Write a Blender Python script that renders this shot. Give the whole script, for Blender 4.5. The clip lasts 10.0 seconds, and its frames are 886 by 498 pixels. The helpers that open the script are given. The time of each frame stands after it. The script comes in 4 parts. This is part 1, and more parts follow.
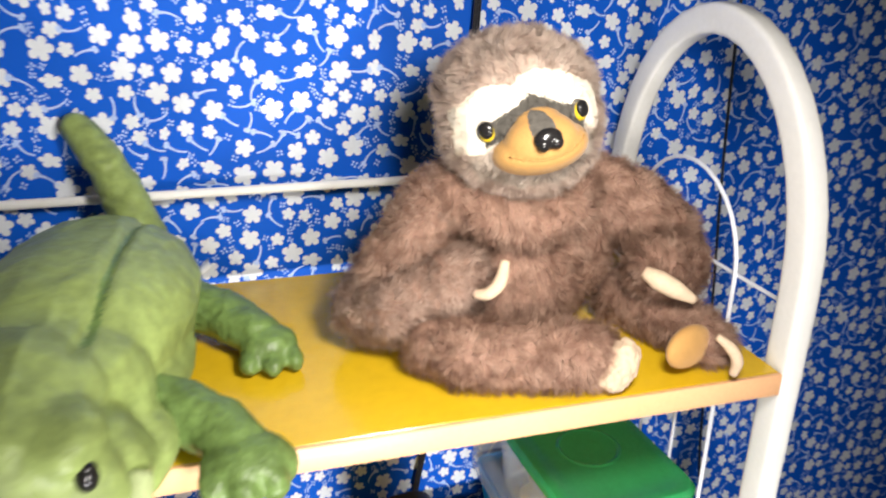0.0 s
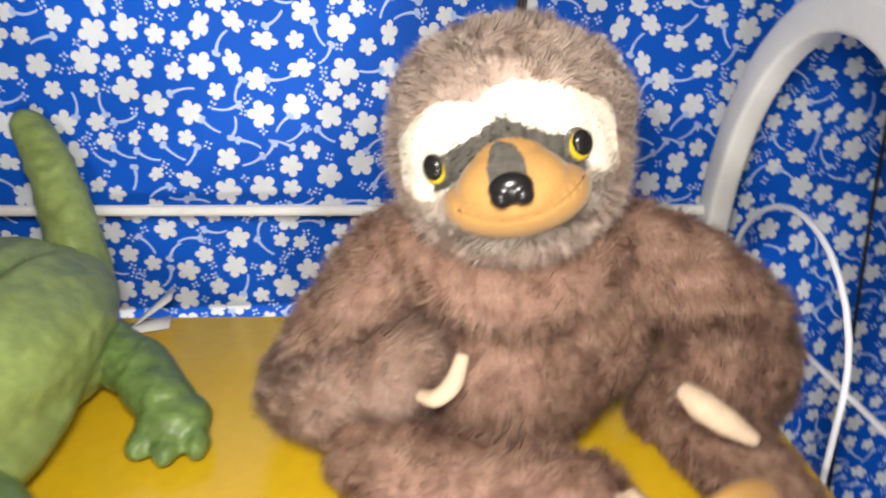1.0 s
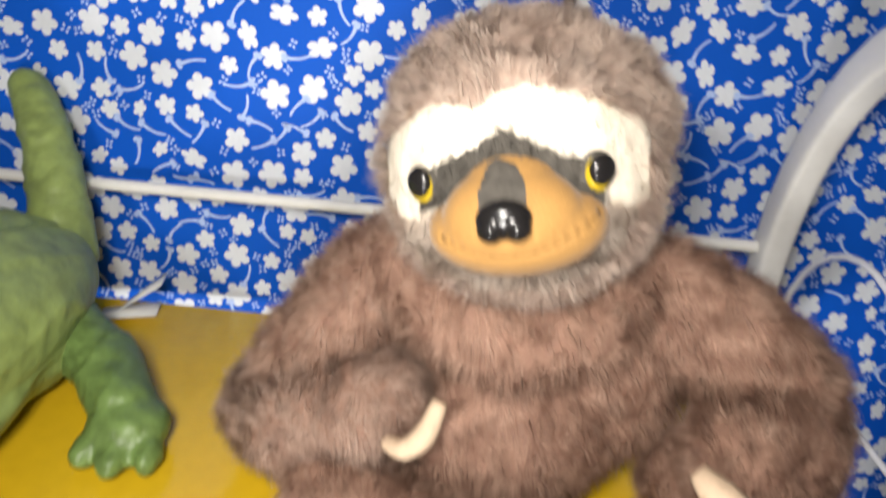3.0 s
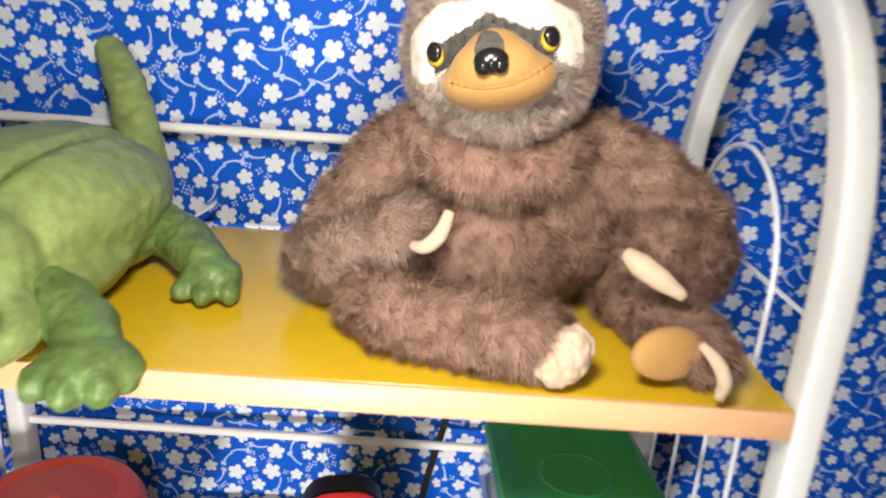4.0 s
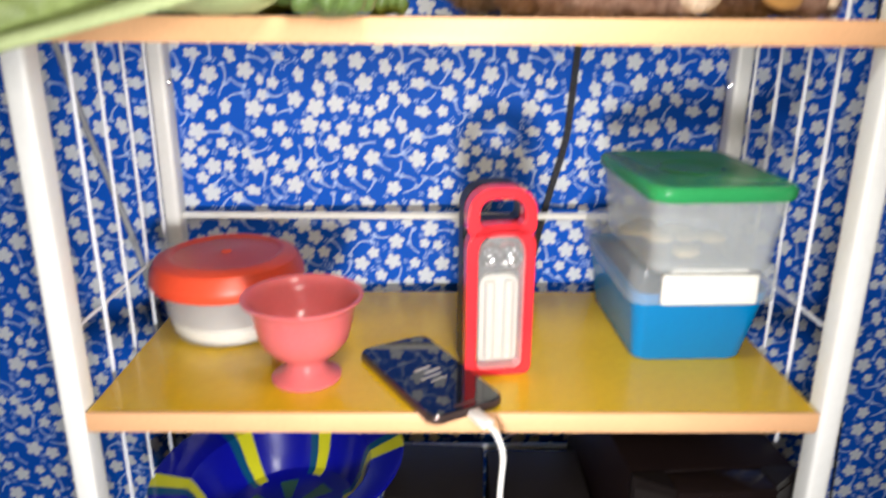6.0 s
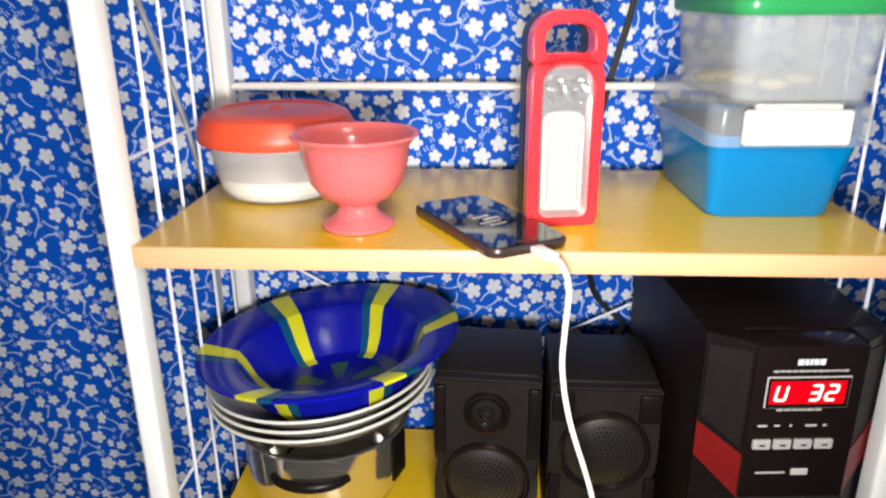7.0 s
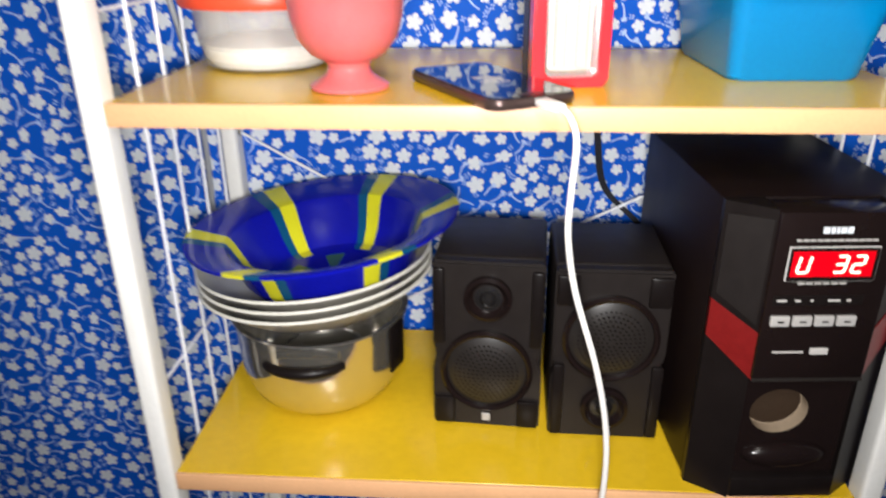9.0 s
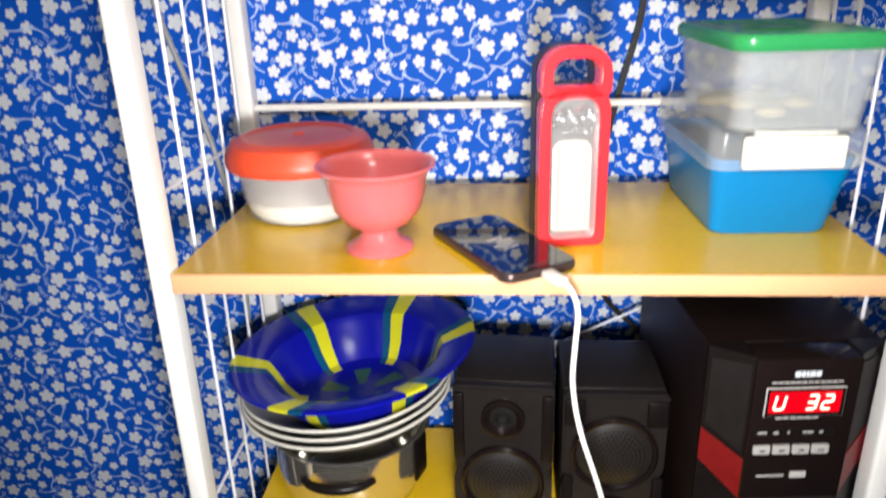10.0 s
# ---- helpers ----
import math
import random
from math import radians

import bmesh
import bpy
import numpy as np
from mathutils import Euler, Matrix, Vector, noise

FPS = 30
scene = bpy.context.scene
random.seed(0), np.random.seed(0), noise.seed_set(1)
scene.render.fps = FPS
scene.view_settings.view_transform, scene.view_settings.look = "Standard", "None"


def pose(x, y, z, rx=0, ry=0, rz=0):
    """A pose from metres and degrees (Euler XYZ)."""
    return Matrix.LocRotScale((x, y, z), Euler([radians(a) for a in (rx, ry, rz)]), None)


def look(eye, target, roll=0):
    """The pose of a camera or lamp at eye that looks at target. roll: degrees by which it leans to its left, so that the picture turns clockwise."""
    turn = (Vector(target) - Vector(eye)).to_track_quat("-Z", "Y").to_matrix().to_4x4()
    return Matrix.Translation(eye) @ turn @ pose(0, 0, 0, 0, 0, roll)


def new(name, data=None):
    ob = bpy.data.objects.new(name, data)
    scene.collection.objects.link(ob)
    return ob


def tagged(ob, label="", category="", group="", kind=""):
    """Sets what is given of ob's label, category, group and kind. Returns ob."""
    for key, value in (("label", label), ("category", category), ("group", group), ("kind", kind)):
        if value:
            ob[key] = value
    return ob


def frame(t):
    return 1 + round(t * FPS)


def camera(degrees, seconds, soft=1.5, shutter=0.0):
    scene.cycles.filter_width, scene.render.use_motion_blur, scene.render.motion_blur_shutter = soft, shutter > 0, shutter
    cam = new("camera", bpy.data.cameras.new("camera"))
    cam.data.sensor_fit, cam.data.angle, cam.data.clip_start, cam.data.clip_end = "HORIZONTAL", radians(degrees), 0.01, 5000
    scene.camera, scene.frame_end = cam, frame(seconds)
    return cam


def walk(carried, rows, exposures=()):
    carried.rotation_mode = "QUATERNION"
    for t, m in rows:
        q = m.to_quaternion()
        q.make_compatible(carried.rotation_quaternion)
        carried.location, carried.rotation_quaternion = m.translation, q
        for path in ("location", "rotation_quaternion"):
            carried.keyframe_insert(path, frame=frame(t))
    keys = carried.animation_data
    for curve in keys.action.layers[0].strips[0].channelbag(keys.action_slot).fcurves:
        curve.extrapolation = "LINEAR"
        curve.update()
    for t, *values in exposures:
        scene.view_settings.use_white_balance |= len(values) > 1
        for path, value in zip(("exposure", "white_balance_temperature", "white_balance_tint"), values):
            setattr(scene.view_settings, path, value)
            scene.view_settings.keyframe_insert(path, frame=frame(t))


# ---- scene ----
from mathutils.bvhtree import BVHTree

cam = camera(62.4, 10.0, soft=2.0, shutter=0.75)
PATH = [
    (0, (0.228, -0.38, 1.364), (0.749, 1.414, 0.649), 0.8),
    (0.5, (0.301, -0.317, 1.358), (0.666, 1.505, 0.619), -0.7),
    (1, (0.372, -0.249, 1.351), (0.473, 1.61, 0.62), 0.9),
    (1.5, (0.408, -0.199, 1.354), (0.407, 1.654, 0.602), 3.6),
    (2, (0.393, -0.16, 1.361), (0.299, 1.683, 0.59), 4.4),
    (2.5, (0.393, -0.147, 1.362), (0.339, 1.681, 0.551), 5.0),
    (3, (0.401, -0.193, 1.348), (0.354, 1.652, 0.578), 5.0),
    (3.2, (0.404, -0.216, 1.333), (0.365, 1.617, 0.534), 4.8),
    (4.3, (0.373, -0.408, 1.288), (0.495, 1.501, 0.702), 3.2),
    (4.5, (0.347, -0.43, 1.294), (0.571, 1.443, 0.63), 3.7),
    (5, (0.335, -0.479, 1.249), (0.473, 1.409, 0.605), 1.3),
    (5.5, (0.296, -0.508, 1.178), (0.403, 1.379, 0.524), 1.1),
    (5.7, (0.291, -0.514, 1.146), (0.368, 1.377, 0.503), 0.9),
    (6.8, (0.27, -0.538, 0.985), (0.169, 1.368, 0.389), -0.4),
    (7, (0.275, -0.524, 0.97), (0.167, 1.359, 0.304), -0.4),
    (7.5, (0.279, -0.503, 0.922), (0.14, 1.387, 0.283), -2.2),
    (8, (0.292, -0.482, 0.885), (0.233, 1.388, 0.178), -1.1),
    (8.5, (0.296, -0.487, 0.868), (0.23, 1.346, 0.072), 0.9),
    (9, (0.282, -0.507, 0.897), (0.153, 1.32, 0.094), -0.5),
    (9.5, (0.267, -0.542, 0.956), (0.135, 1.314, 0.222), -1.4),
    (10, (0.275, -0.548, 1.018), (0.128, 1.313, 0.299), -1.7),
]
EXPOSURES = [(0.0, 0.22), (0.5, 0.04), (1.0, -0.06), (1.5, 0.08), (2.0, -0.06), (3.0, -0.12), (4.3, 0.0), (4.7, -0.08), (5.5, -0.27), (5.7, -0.24), (6.8, 0.14), (10.0, 0.2)]
walk(cam, [(t, look(eye, target, roll)) for t, eye, target, roll in PATH], EXPOSURES)

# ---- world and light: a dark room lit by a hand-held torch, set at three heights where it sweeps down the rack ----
world = bpy.data.worlds.new("world")
world.use_nodes = True
scene.world = world
world.node_tree.nodes["Background"].inputs[0].default_value = (0.55, 0.65, 1.0, 1)
world.node_tree.nodes["Background"].inputs[1].default_value = 0.03


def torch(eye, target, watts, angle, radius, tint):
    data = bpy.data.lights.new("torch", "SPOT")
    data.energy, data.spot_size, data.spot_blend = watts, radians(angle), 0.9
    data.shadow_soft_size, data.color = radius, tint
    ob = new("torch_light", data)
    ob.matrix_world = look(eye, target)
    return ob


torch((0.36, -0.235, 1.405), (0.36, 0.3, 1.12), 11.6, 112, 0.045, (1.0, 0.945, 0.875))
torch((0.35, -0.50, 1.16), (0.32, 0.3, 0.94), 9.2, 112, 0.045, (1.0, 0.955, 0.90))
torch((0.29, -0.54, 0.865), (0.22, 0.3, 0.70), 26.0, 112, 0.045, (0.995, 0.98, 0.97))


# ---- materials ----
def mat(name, color, rough=0.5, metal=0.0, var=0.15, scale=30.0, fine=300.0, bump=0.0, coat=0.0, sheen=0.0, spec=0.5, trans=0.0, ior=1.45, alpha=1.0, sub=0.0):
    m = bpy.data.materials.new(name)
    m.use_nodes = True
    nt = m.node_tree
    b = nt.nodes["Principled BSDF"]
    tc = nt.nodes.new("ShaderNodeTexCoord")
    n1 = nt.nodes.new("ShaderNodeTexNoise")
    n1.inputs["Scale"].default_value, n1.inputs["Detail"].default_value = scale, 4
    n2 = nt.nodes.new("ShaderNodeTexNoise")
    n2.inputs["Scale"].default_value, n2.inputs["Detail"].default_value = fine, 3
    add = nt.nodes.new("ShaderNodeMath")
    add.operation = "MULTIPLY_ADD"
    add.inputs[1].default_value = 0.5
    half = nt.nodes.new("ShaderNodeMath")
    half.operation = "MULTIPLY"
    half.inputs[1].default_value = 0.5
    ramp = nt.nodes.new("ShaderNodeMapRange")
    ramp.inputs["From Min"].default_value, ramp.inputs["From Max"].default_value = 0.3, 0.7
    mix = nt.nodes.new("ShaderNodeMix")
    mix.data_type = "RGBA"
    lo = [c * (1 - var) for c in color]
    hi = [min(1.0, c * (1 + var)) for c in color]
    mix.inputs[6].default_value, mix.inputs[7].default_value = (*lo, 1), (*hi, 1)
    for n in (n1, n2):
        nt.links.new(tc.outputs["Object"], n.inputs["Vector"])
    nt.links.new(n2.outputs[0], half.inputs[0])
    nt.links.new(n1.outputs[0], add.inputs[0])
    nt.links.new(half.outputs[0], add.inputs[2])
    nt.links.new(add.outputs[0], ramp.inputs[0])
    nt.links.new(ramp.outputs[0], mix.inputs[0])
    nt.links.new(mix.outputs[2], b.inputs["Base Color"])
    rr = nt.nodes.new("ShaderNodeMapRange")
    rr.inputs["To Min"].default_value, rr.inputs["To Max"].default_value = max(0.02, rough * 0.85), min(1, rough * 1.15)
    nt.links.new(n1.outputs[0], rr.inputs[0])
    nt.links.new(rr.outputs[0], b.inputs["Roughness"])
    b.inputs["Metallic"].default_value = metal
    b.inputs["IOR"].default_value = ior
    b.inputs["Specular IOR Level"].default_value = spec
    b.inputs["Coat Weight"].default_value = coat
    b.inputs["Sheen Weight"].default_value = sheen
    b.inputs["Sheen Roughness"].default_value = 0.4
    b.inputs["Transmission Weight"].default_value = trans
    b.inputs["Alpha"].default_value = alpha
    if sub:
        b.inputs["Subsurface Weight"].default_value = sub
        b.inputs["Subsurface Radius"].default_value = (0.01, 0.006, 0.004)
        b.inputs["Subsurface Scale"].default_value = 0.5
    if bump:
        bp = nt.nodes.new("ShaderNodeBump")
        bp.inputs["Strength"].default_value, bp.inputs["Distance"].default_value = bump, 0.002
        nt.links.new(add.outputs[0], bp.inputs["Height"])
        nt.links.new(bp.outputs[0], b.inputs["Normal"])
    return m


def glow(name, color, strength):
    m = mat(name, color, 0.3)
    b = m.node_tree.nodes["Principled BSDF"]
    b.inputs["Emission Color"].default_value = (*color, 1)
    b.inputs["Emission Strength"].default_value = strength
    return m


def fur_mat(name, lo, hi):
    """Hair: colour differs from hair to hair, and some light passes through."""
    m = mat(name, hi, 0.6, spec=0.3)
    nt = m.node_tree
    b = nt.nodes["Principled BSDF"]
    g = nt.nodes.new("ShaderNodeNewGeometry")
    mx = nt.nodes.new("ShaderNodeMix")
    mx.data_type = "RGBA"
    mx.inputs[6].default_value, mx.inputs[7].default_value = (*lo, 1), (*hi, 1)
    tc = nt.nodes.new("ShaderNodeTexCoord")
    ns = nt.nodes.new("ShaderNodeTexNoise")
    ns.inputs["Scale"].default_value, ns.inputs["Detail"].default_value = 95, 3
    nt.links.new(tc.outputs["Object"], ns.inputs["Vector"])
    mr = nt.nodes.new("ShaderNodeMapRange")
    mr.inputs["From Min"].default_value, mr.inputs["From Max"].default_value = 0.36, 0.64
    mr.inputs["To Min"].default_value, mr.inputs["To Max"].default_value = 0.0, 0.6
    nt.links.new(ns.outputs[0], mr.inputs[0])
    ad = nt.nodes.new("ShaderNodeMath")
    ad.operation, ad.use_clamp = "MULTIPLY_ADD", True
    ad.inputs[1].default_value = 0.4
    nt.links.new(g.outputs["Random Per Island"], ad.inputs[0])
    nt.links.new(mr.outputs[0], ad.inputs[2])
    nt.links.new(ad.outputs[0], mx.inputs[0])
    nt.links.new(mx.outputs[2], b.inputs["Base Color"])
    tr = nt.nodes.new("ShaderNodeBsdfTranslucent")
    nt.links.new(mx.outputs[2], tr.inputs[0])
    ms = nt.nodes.new("ShaderNodeMixShader")
    ms.inputs[0].default_value = 0.4
    nt.links.new(b.outputs[0], ms.inputs[1])
    nt.links.new(tr.outputs[0], ms.inputs[2])
    nt.links.new(ms.outputs[0], nt.nodes["Material Output"].inputs["Surface"])
    return m


WALL_BLUE = mat("blue_wallpaper", (0.003, 0.088, 0.52), 0.6, var=0.12, scale=6, fine=900, bump=0.05, spec=0.15)
PRINT_WHITE = mat("white_print", (0.66, 0.69, 0.74), 0.6, var=0.06, scale=60, spec=0.15)
PRINT_PALE = mat("pale_blue_print", (0.42, 0.54, 0.82), 0.6, var=0.08, scale=60, spec=0.15)
YELLOW = mat("yellow_laminate", (0.68, 0.43, 0.014), 0.24, var=0.07, scale=9, fine=120, bump=0.02, coat=0.15)
EDGE = mat("peach_edge_band", (0.74, 0.41, 0.21), 0.45, var=0.08, scale=14)
WHITE_STEEL = mat("white_painted_steel", (0.78, 0.77, 0.74), 0.32, var=0.04, scale=40, fine=200, bump=0.03)
WIRE_WHITE = mat("white_coated_wire", (0.70, 0.71, 0.76), 0.4, var=0.04)
FUR = fur_mat("brown_fur", (0.19, 0.092, 0.060), (0.60, 0.41, 0.31))
FUR_SKIN = mat("brown_plush", (0.22, 0.125, 0.088), 0.85, var=0.3, scale=60, bump=0.4)
HEAD_SKIN = mat("grey_brown_plush", (0.46, 0.35, 0.29), 0.85, var=0.3, scale=60, bump=0.4)
FUR_GREY = fur_mat("grey_brown_fur", (0.45, 0.33, 0.265), (0.81, 0.68, 0.58))
FUR_ARM = fur_mat("greyish_arm_fur", (0.27, 0.175, 0.135), (0.62, 0.46, 0.37))
FUR_PALE = fur_mat("pale_grey_fur", (0.44, 0.36, 0.29), (0.70, 0.60, 0.51))
FUR_CREAM = fur_mat("cream_fur", (0.80, 0.72, 0.60), (0.90, 0.83, 0.72))
CREAM = mat("cream_plush", (0.80, 0.72, 0.60), 0.85, var=0.06, scale=120, fine=900, bump=0.4, sheen=0.3)
TAN = mat("tan_velour", (0.40, 0.215, 0.062), 0.8, var=0.12, scale=80, fine=900, bump=0.3, sheen=0.2)
FACE_GREY = mat("grey_face_plush", (0.085, 0.076, 0.064), 0.85, var=0.3, scale=150, bump=0.4)
CLAW = mat("beige_felt", (0.50, 0.37, 0.255), 0.8, var=0.12, scale=120, bump=0.3)
GLOSS_BLACK = mat("glossy_black", (0.012, 0.011, 0.011), 0.2, var=0.1)
AMBER = mat("amber_eye_plastic", (0.46, 0.33, 0.015), 0.15, var=0.1)
# wide colour variation paints in the velour's fold highlights
GREEN = mat("green_velour", (0.222, 0.285, 0.088), 0.44, var=0.30, scale=30, fine=130, bump=0.9)
GREEN_PALE = mat("pale_green_velour", (0.40, 0.47, 0.22), 0.6, var=0.12, scale=30, fine=300, bump=0.4)
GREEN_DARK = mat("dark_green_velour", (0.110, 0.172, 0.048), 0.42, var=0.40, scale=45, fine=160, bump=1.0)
TAG_WHITE = mat("white_satin_tag", (0.75, 0.74, 0.70), 0.55, var=0.05)
RED_LID = mat("red_plastic", (0.72, 0.075, 0.030), 0.38, var=0.06, scale=20, sub=0.15)
CLEAR = mat("cloudy_plastic", (0.58, 0.61, 0.62), 0.2, var=0.06, scale=40, alpha=0.27)
FROST = mat("frosted_plastic", (0.72, 0.72, 0.71), 0.3, var=0.04, scale=40, alpha=0.27)
SALT = mat("white_grains", (0.82, 0.80, 0.75), 0.8, var=0.04, scale=300, bump=0.3)
PINK = mat("pink_plastic", (0.74, 0.165, 0.170), 0.22, var=0.05, scale=25, sub=0.3, alpha=0.82)
RED = mat("red_gloss_plastic", (0.68, 0.030, 0.040), 0.22, var=0.05, coat=0.2)
BLACK = mat("black_plastic", (0.0075, 0.0055, 0.0053), 0.34, spec=0.18, var=0.2, scale=50, fine=600, bump=0.05)
BLACK_SATIN = mat("black_vinyl", (0.0075, 0.0042, 0.0040), 0.40, spec=0.16, var=0.25, scale=20, fine=500, bump=0.08)
BED = mat("silvered_plastic", (0.60, 0.60, 0.60), 0.20, metal=0.95, var=0.08)
COVER = mat("clear_cover_plastic", (0.75, 0.75, 0.75), 0.08, var=0.03, alpha=0.10)
CHROME = mat("chrome", (0.85, 0.85, 0.86), 0.07, metal=1.0, var=0.03)
STEEL = mat("polished_steel", (0.76, 0.73, 0.66), 0.12, metal=0.93, var=0.04, scale=8, fine=80)
DIFFUSER = mat("white_diffuser", (0.52, 0.505, 0.45), 0.40, var=0.02, sub=0.2)
SCREEN = mat("phone_glass", (0.006, 0.006, 0.008), 0.05, var=0.05, coat=0.5)
PHONE_RIM = mat("dark_bronze_metal", (0.09, 0.06, 0.055), 0.3, metal=0.6, var=0.1)
CABLE_WHITE = mat("white_rubber", (0.76, 0.73, 0.70), 0.45, var=0.04)
CABLE_BLACK = mat("black_rubber", (0.012, 0.012, 0.018), 0.4, var=0.2)
CABLE_GREY = mat("grey_rubber", (0.30, 0.31, 0.33), 0.5, var=0.1)
BLUE_BOX = mat("blue_plastic", (0.0, 0.195, 0.50), 0.26, var=0.05, scale=15, spec=0.35)
GREEN_LID = mat("green_plastic", (0.026, 0.255, 0.078), 0.25, var=0.12, scale=22)
LATCH = mat("white_plastic", (0.80, 0.78, 0.72), 0.35, var=0.03)
FOOD = mat("pale_food", (0.45, 0.36, 0.20), 0.7, var=0.25, scale=90, bump=0.3)
BOWL_STEEL = mat("brushed_bowl_steel", (0.50, 0.475, 0.42), 0.30, metal=0.45, var=0.06, scale=12, fine=120)
PLATE = mat("white_enamel", (0.62, 0.60, 0.54), 0.25, var=0.05)
CONE = mat("grey_paper_cone", (0.0145, 0.0120, 0.0110), 0.34, var=0.2, scale=60)
RED_TRIM = mat("dark_red_trim", (0.14, 0.006, 0.006), 0.35, var=0.15, scale=120)
CHEEK = mat("grey_black_plastic", (0.0135, 0.0105, 0.0098), 0.42, spec=0.28, var=0.15, scale=60)
CHEEK_DARK = mat("matt_black_plastic", (0.0095, 0.0072, 0.0068), 0.5, spec=0.2, var=0.15, scale=60)
PORT_WALL = mat("pale_port_card", (0.30, 0.23, 0.16), 0.7, var=0.1, spec=0.1)
PORT_END = mat("brown_port_card", (0.035, 0.022, 0.014), 0.8, var=0.15, spec=0.05)
SMOKE = mat("smoked_acrylic", (0.009, 0.0055, 0.0053), 0.18, spec=0.25, var=0.1)
SILVER = mat("silver_button", (0.50, 0.48, 0.46), 0.35, metal=0.3, var=0.06)
PRINT_GREY = mat("grey_lettering", (0.42, 0.40, 0.38), 0.5, var=0.05)
DISPLAY = glow("red_display", (0.42, 0.0, 0.004), 0.8)
DIGIT = glow("lit_digit", (1.0, 0.33, 0.26), 4.0)
PLASTER = mat("bounce_plaster", (0.78, 0.77, 0.75), 0.9, var=0.06, scale=4, bump=0.1)
FLOOR = mat("grey_floor", (0.16, 0.15, 0.14), 0.6, var=0.15, scale=5, bump=0.1)
POT_DARK = mat("dark_aluminium", (0.10, 0.09, 0.085), 0.4, metal=0.7, var=0.2)
GREEN_BASIN = mat("light_green_plastic", (0.16, 0.36, 0.04), 0.35, var=0.06)

# the bowl: deep blue with yellow bands fanned round its middle
BOWL = mat("striped_blue_plastic", (0.004, 0.006, 0.30), 0.2, var=0.1, scale=20)


def bowl_stripes(m):
    nt = m.node_tree
    L = nt.links.new

    def math_node(op, a, b=None):
        n = nt.nodes.new("ShaderNodeMath")
        n.operation = op
        for k, v in ((0, a), (1, b)):
            if v is None:
                continue
            if isinstance(v, (int, float)):
                n.inputs[k].default_value = v
            else:
                L(v, n.inputs[k])
        return n.outputs[0]

    tc = nt.nodes.new("ShaderNodeTexCoord")
    sp = nt.nodes.new("ShaderNodeSeparateXYZ")
    L(tc.outputs["Object"], sp.inputs[0])
    ang = math_node("ARCTAN2", sp.outputs[1], sp.outputs[0])
    turn = math_node("MULTIPLY", math_node("ADD", ang, 1.0), 6 / (2 * math.pi))
    saw = math_node("FRACT", math_node("ADD", turn, 6.0))
    band = math_node("LESS_THAN", saw, 0.17)
    teal = math_node("LESS_THAN", math_node("ABSOLUTE", math_node("SUBTRACT", saw, 0.22)), 0.06)
    rad = math_node("SQRT", math_node("ADD", math_node("POWER", sp.outputs[0], 2.0), math_node("POWER", sp.outputs[1], 2.0)))
    outer = math_node("GREATER_THAN", rad, 0.062)
    inner = math_node("MULTIPLY", math_node("LESS_THAN", rad, 0.052), math_node("GREATER_THAN", rad, 0.018))
    petals = math_node("MULTIPLY", inner, math_node("LESS_THAN", math_node("ABSOLUTE", math_node("SUBTRACT", saw, 0.6)), 0.2))
    band = math_node("MULTIPLY", band, outer)
    base = nt.nodes["Principled BSDF"].inputs["Base Color"].links[0].from_socket
    out = base
    for fac, col in ((math_node("MULTIPLY", teal, outer), (0.004, 0.07, 0.16)), (band, (0.62, 0.60, 0.02)), (petals, (0.04, 0.12, 0.06))):
        mx = nt.nodes.new("ShaderNodeMix")
        mx.data_type = "RGBA"
        L(fac, mx.inputs[0])
        L(out, mx.inputs[6])
        mx.inputs[7].default_value = (*col, 1)
        out = mx.outputs[2]
    L(out, nt.nodes["Principled BSDF"].inputs["Base Color"])


bowl_stripes(BOWL)


# ---- builders ----
def link_mesh(name, bm, material, parent=None, label="", smooth=True, sharp=35):
    me = bpy.data.meshes.new(name)
    bm.normal_update()
    bm.to_mesh(me)
    bm.free()
    for m in material if isinstance(material, (list, tuple)) else [material]:
        me.materials.append(m)
    if smooth:
        me.shade_smooth()
        me.set_sharp_from_angle(angle=radians(sharp))
    ob = new(name, me)
    if parent:
        ob.parent = parent
    return tagged(ob, label) if label else ob


def part(name, bm, material, parent, label=""):
    return link_mesh(name, bm, material, parent, label)


def thing(name, label, category, m=None, group=""):
    ob = new(name)
    ob.empty_display_size = 0.05
    if m is not None:
        ob.matrix_world = m
    return tagged(ob, label, category, group)


def box(x0, x1, y0, y1, z0, z1, bevel=0.0, seg=2, bm=None):
    fresh = bmesh.new()
    bmesh.ops.create_cube(fresh, size=1)
    for v in fresh.verts:
        v.co = Vector((x0 + (v.co.x + 0.5) * (x1 - x0), y0 + (v.co.y + 0.5) * (y1 - y0), z0 + (v.co.z + 0.5) * (z1 - z0)))
    if bevel:
        bmesh.ops.bevel(fresh, geom=fresh.edges[:], offset=bevel, segments=seg, affect="EDGES", profile=0.5)
    return join(bm, fresh) if bm else fresh


def join(bm, other):
    me = bpy.data.meshes.new("tmp")
    other.to_mesh(me)
    other.free()
    bm.from_mesh(me)
    bpy.data.meshes.remove(me)
    return bm


def moved(bm, m):
    bmesh.ops.transform(bm, matrix=m, verts=bm.verts)
    return bm


